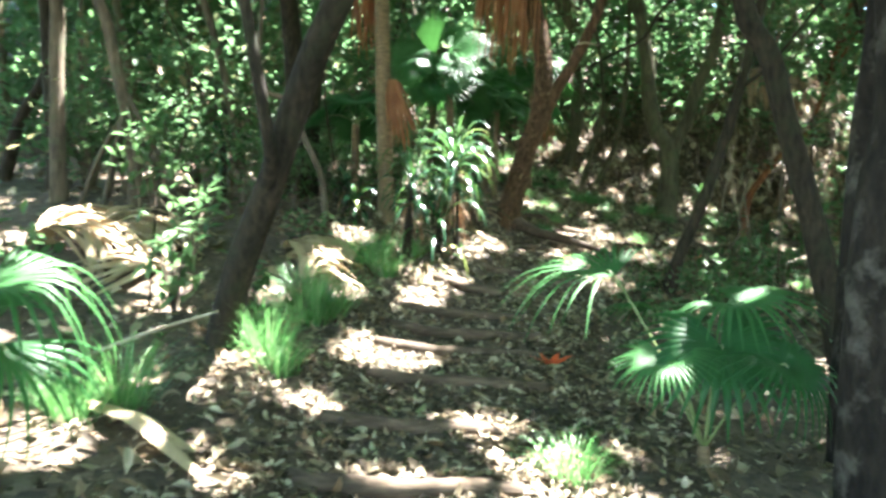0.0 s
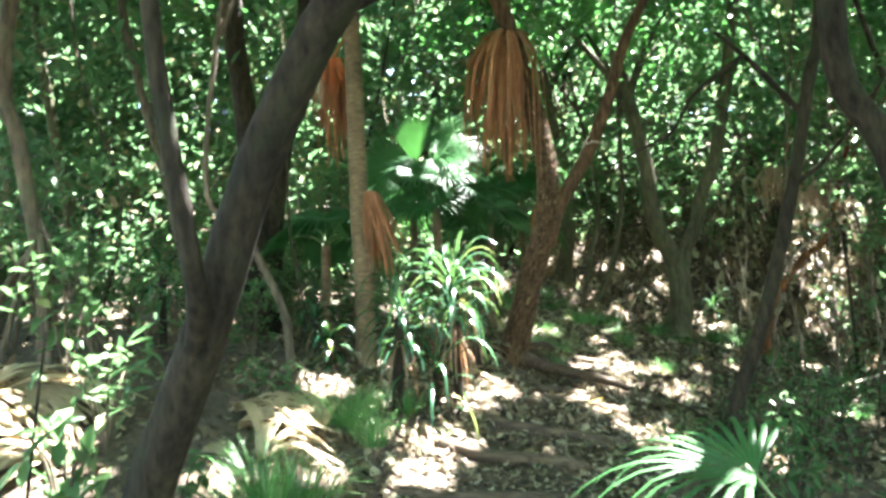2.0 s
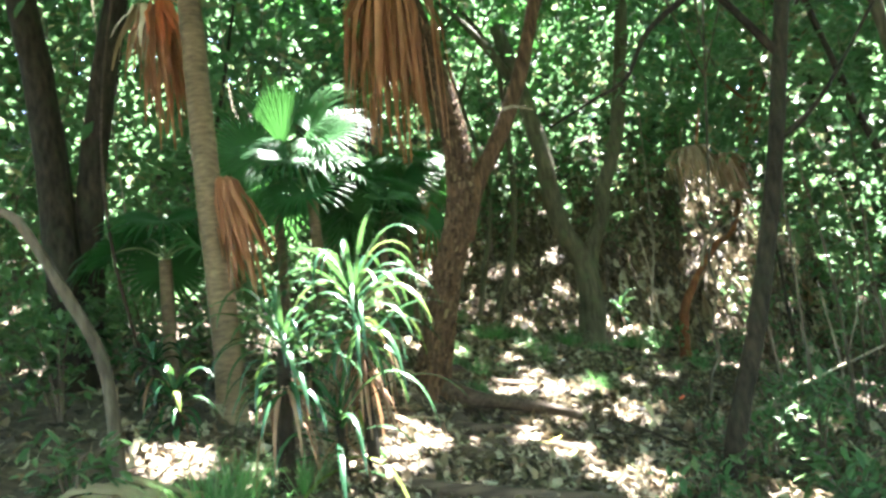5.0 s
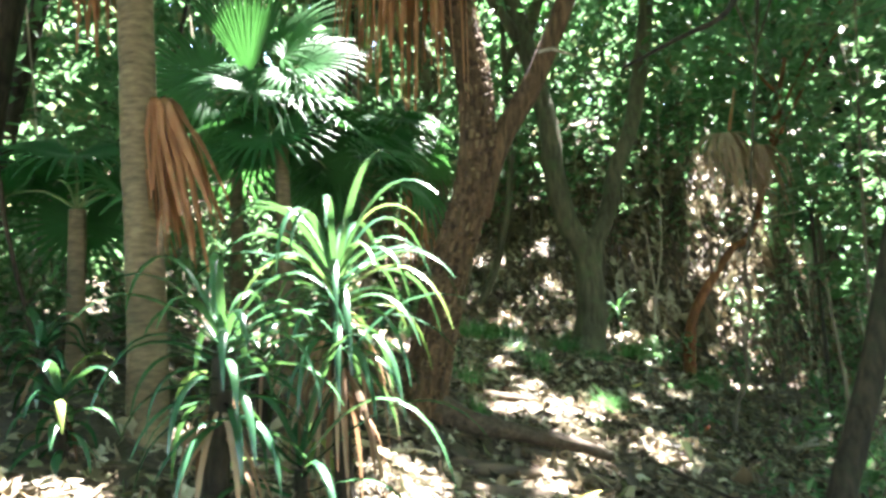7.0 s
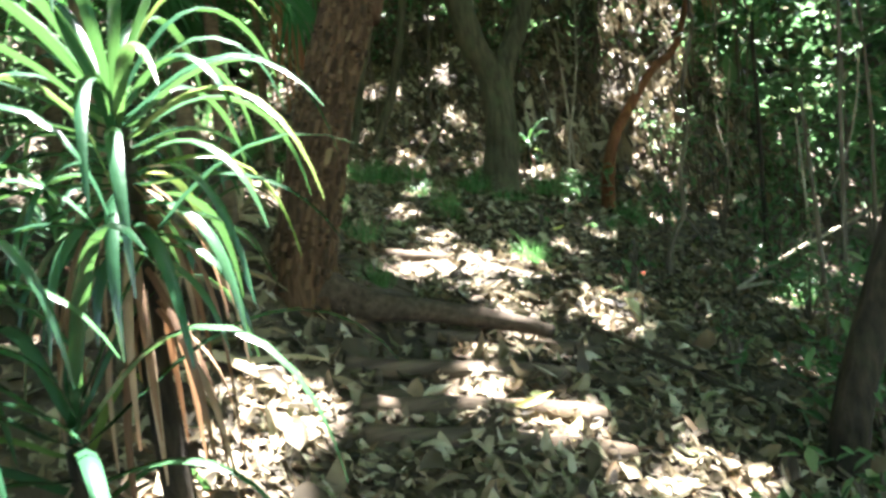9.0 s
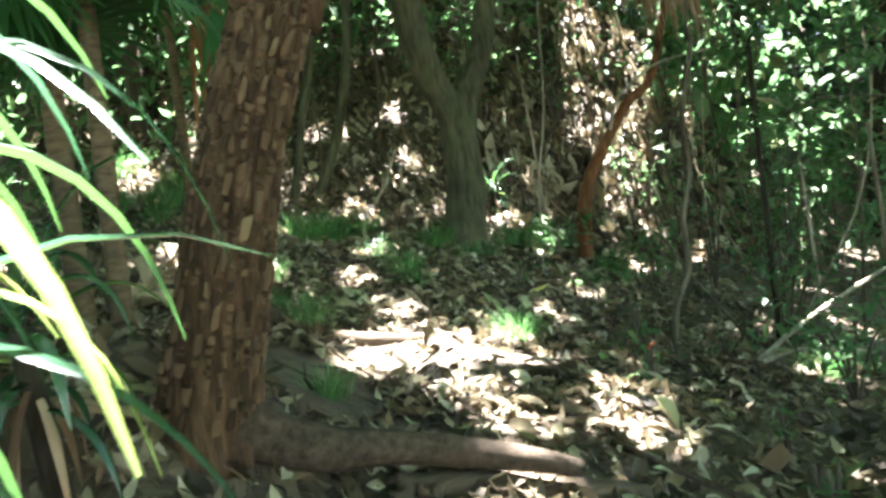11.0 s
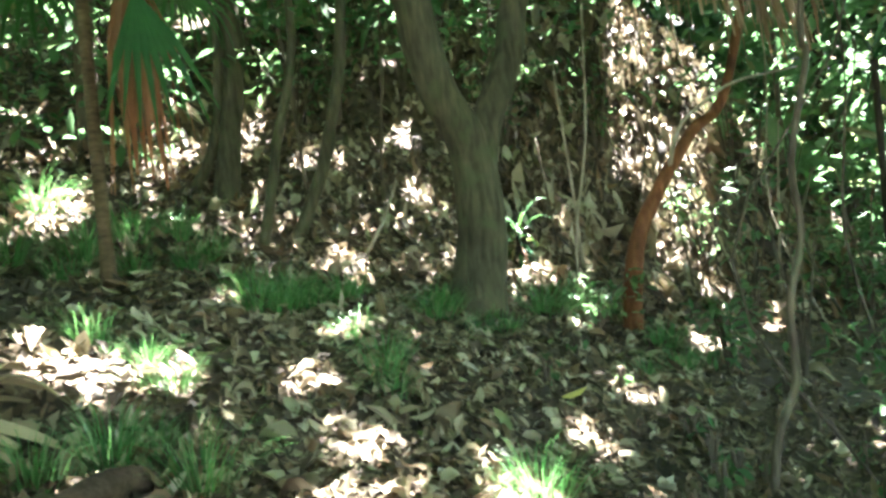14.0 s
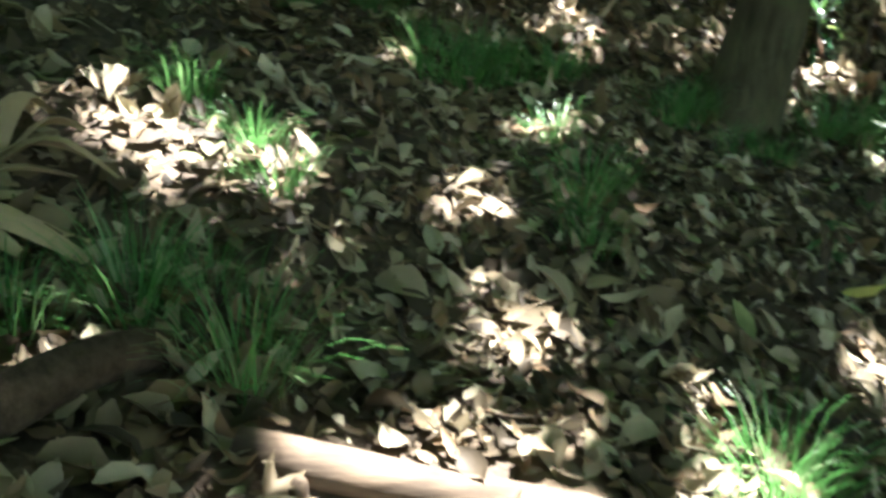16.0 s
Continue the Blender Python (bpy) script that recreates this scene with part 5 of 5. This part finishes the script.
def ring(n, r0, r1, lo, hi, ahead):
    """Places in the wood round the trail; ahead: within the sector that the trail faces, otherwise out of view, added
    to hold back light.
    """
    a = RNG.uniform(-0.75, 1.15, n) if ahead else RNG.uniform(1.15, 5.5, n)
    r = np.sqrt(RNG.uniform(r0 ** 2, r1 ** 2, n))
    x, y = 1.0 + r * np.sin(a), 3.0 + r * np.cos(a)
    h = RNG.uniform(lo, hi, n)
    keep = [not (near_path(p, q, 3.0 if k < 3.0 else 1.8) or (2.2 < p < 5.8 and 12 < q < 18.0 and k < 2.0) or (5.0 < p < 8.4 and 12.5 < q < 18.5 and k < 1.8) or (q < 11.5 and p > 0 and p < 5.0) or (q < 10.8 and -2.0 < p <= 0) or (p < -1.6 and q < 13.0 and (RNG.uniform() < 0.5 or (q < 8.8 and k < 3.2))) or (2.4 < p - path_x(q) < 8.0 and q < 16.0 and k < 3.0 and RNG.uniform() < 0.72)) for p, q, k in zip(x, y, h)]
    m = np.stack([x, y, h + np.array([ground_z(p, q) for p, q in zip(x, y)])], 1)
    return m[keep]


# sapling tops over the bank
c = (np.array(SAPLINGS)[:, None, :] + RNG.normal(0, 1, (len(SAPLINGS), 46, 3)) * np.array([0.26, 0.26, 0.14])).reshape(-1, 3)
tagged(new("sapling_foliage", leaf_cloud("sapling_foliage", lit_through(c, 0.1), 0.13, LEAF_FAR)), "light green sapling leaves over the leafy bank", "foliage", kind="stuff")
# leafy middle storey
# clumps not ahead are unseen, added to cut light from the rear
mids = np.concatenate([ring(1350, 6, 17, 0.1, 5.5, True), ring(420, 12.5, 18, 0.1, 3.8, True), ring(800, 4, 15, 0.1, 5.5, False)])
c = (mids[:, None, :] + RNG.normal(0, 1, (len(mids), 36, 3)) * np.array([0.33, 0.33, 0.2])).reshape(-1, 3)
tagged(new("middle_storey_foliage", leaf_cloud("middle_storey_foliage", lit_through(c, 0.16), 0.17, LEAF_FAR)), "dense small green leaves filling the wood", "foliage", kind="stuff")
# far woods
mids = np.concatenate([ring(1000, 15, 26, 0.0, 9.0, True), ring(1100, 15, 27, 4.0, 13.0, True), ring(600, 12, 24, 0.0, 10.0, False)])
c = (mids[:, None, :] + RNG.normal(0, 1, (len(mids), 38, 3)) * np.array([0.65, 0.65, 0.5])).reshape(-1, 3)
tagged(new("far_foliage", leaf_cloud("far_foliage", lit_through(c, 0.36), 0.42, LEAF_FAR, slim=0.5)), "far green woodland foliage", "foliage", kind="stuff")
mids = np.concatenate([ring(1500, 25, 38, 1.0, 17.0, True), ring(500, 22, 34, 0.0, 14.0, False)])
c = (mids[:, None, :] + RNG.normal(0, 1, (len(mids), 24, 3)) * np.array([1.0, 1.0, 0.8])).reshape(-1, 3)
tagged(new("far_foliage", leaf_cloud("far_foliage", c, 0.8, LEAF_FAR, slim=0.55)), "deep green woodland foliage farther off", "foliage", kind="stuff")
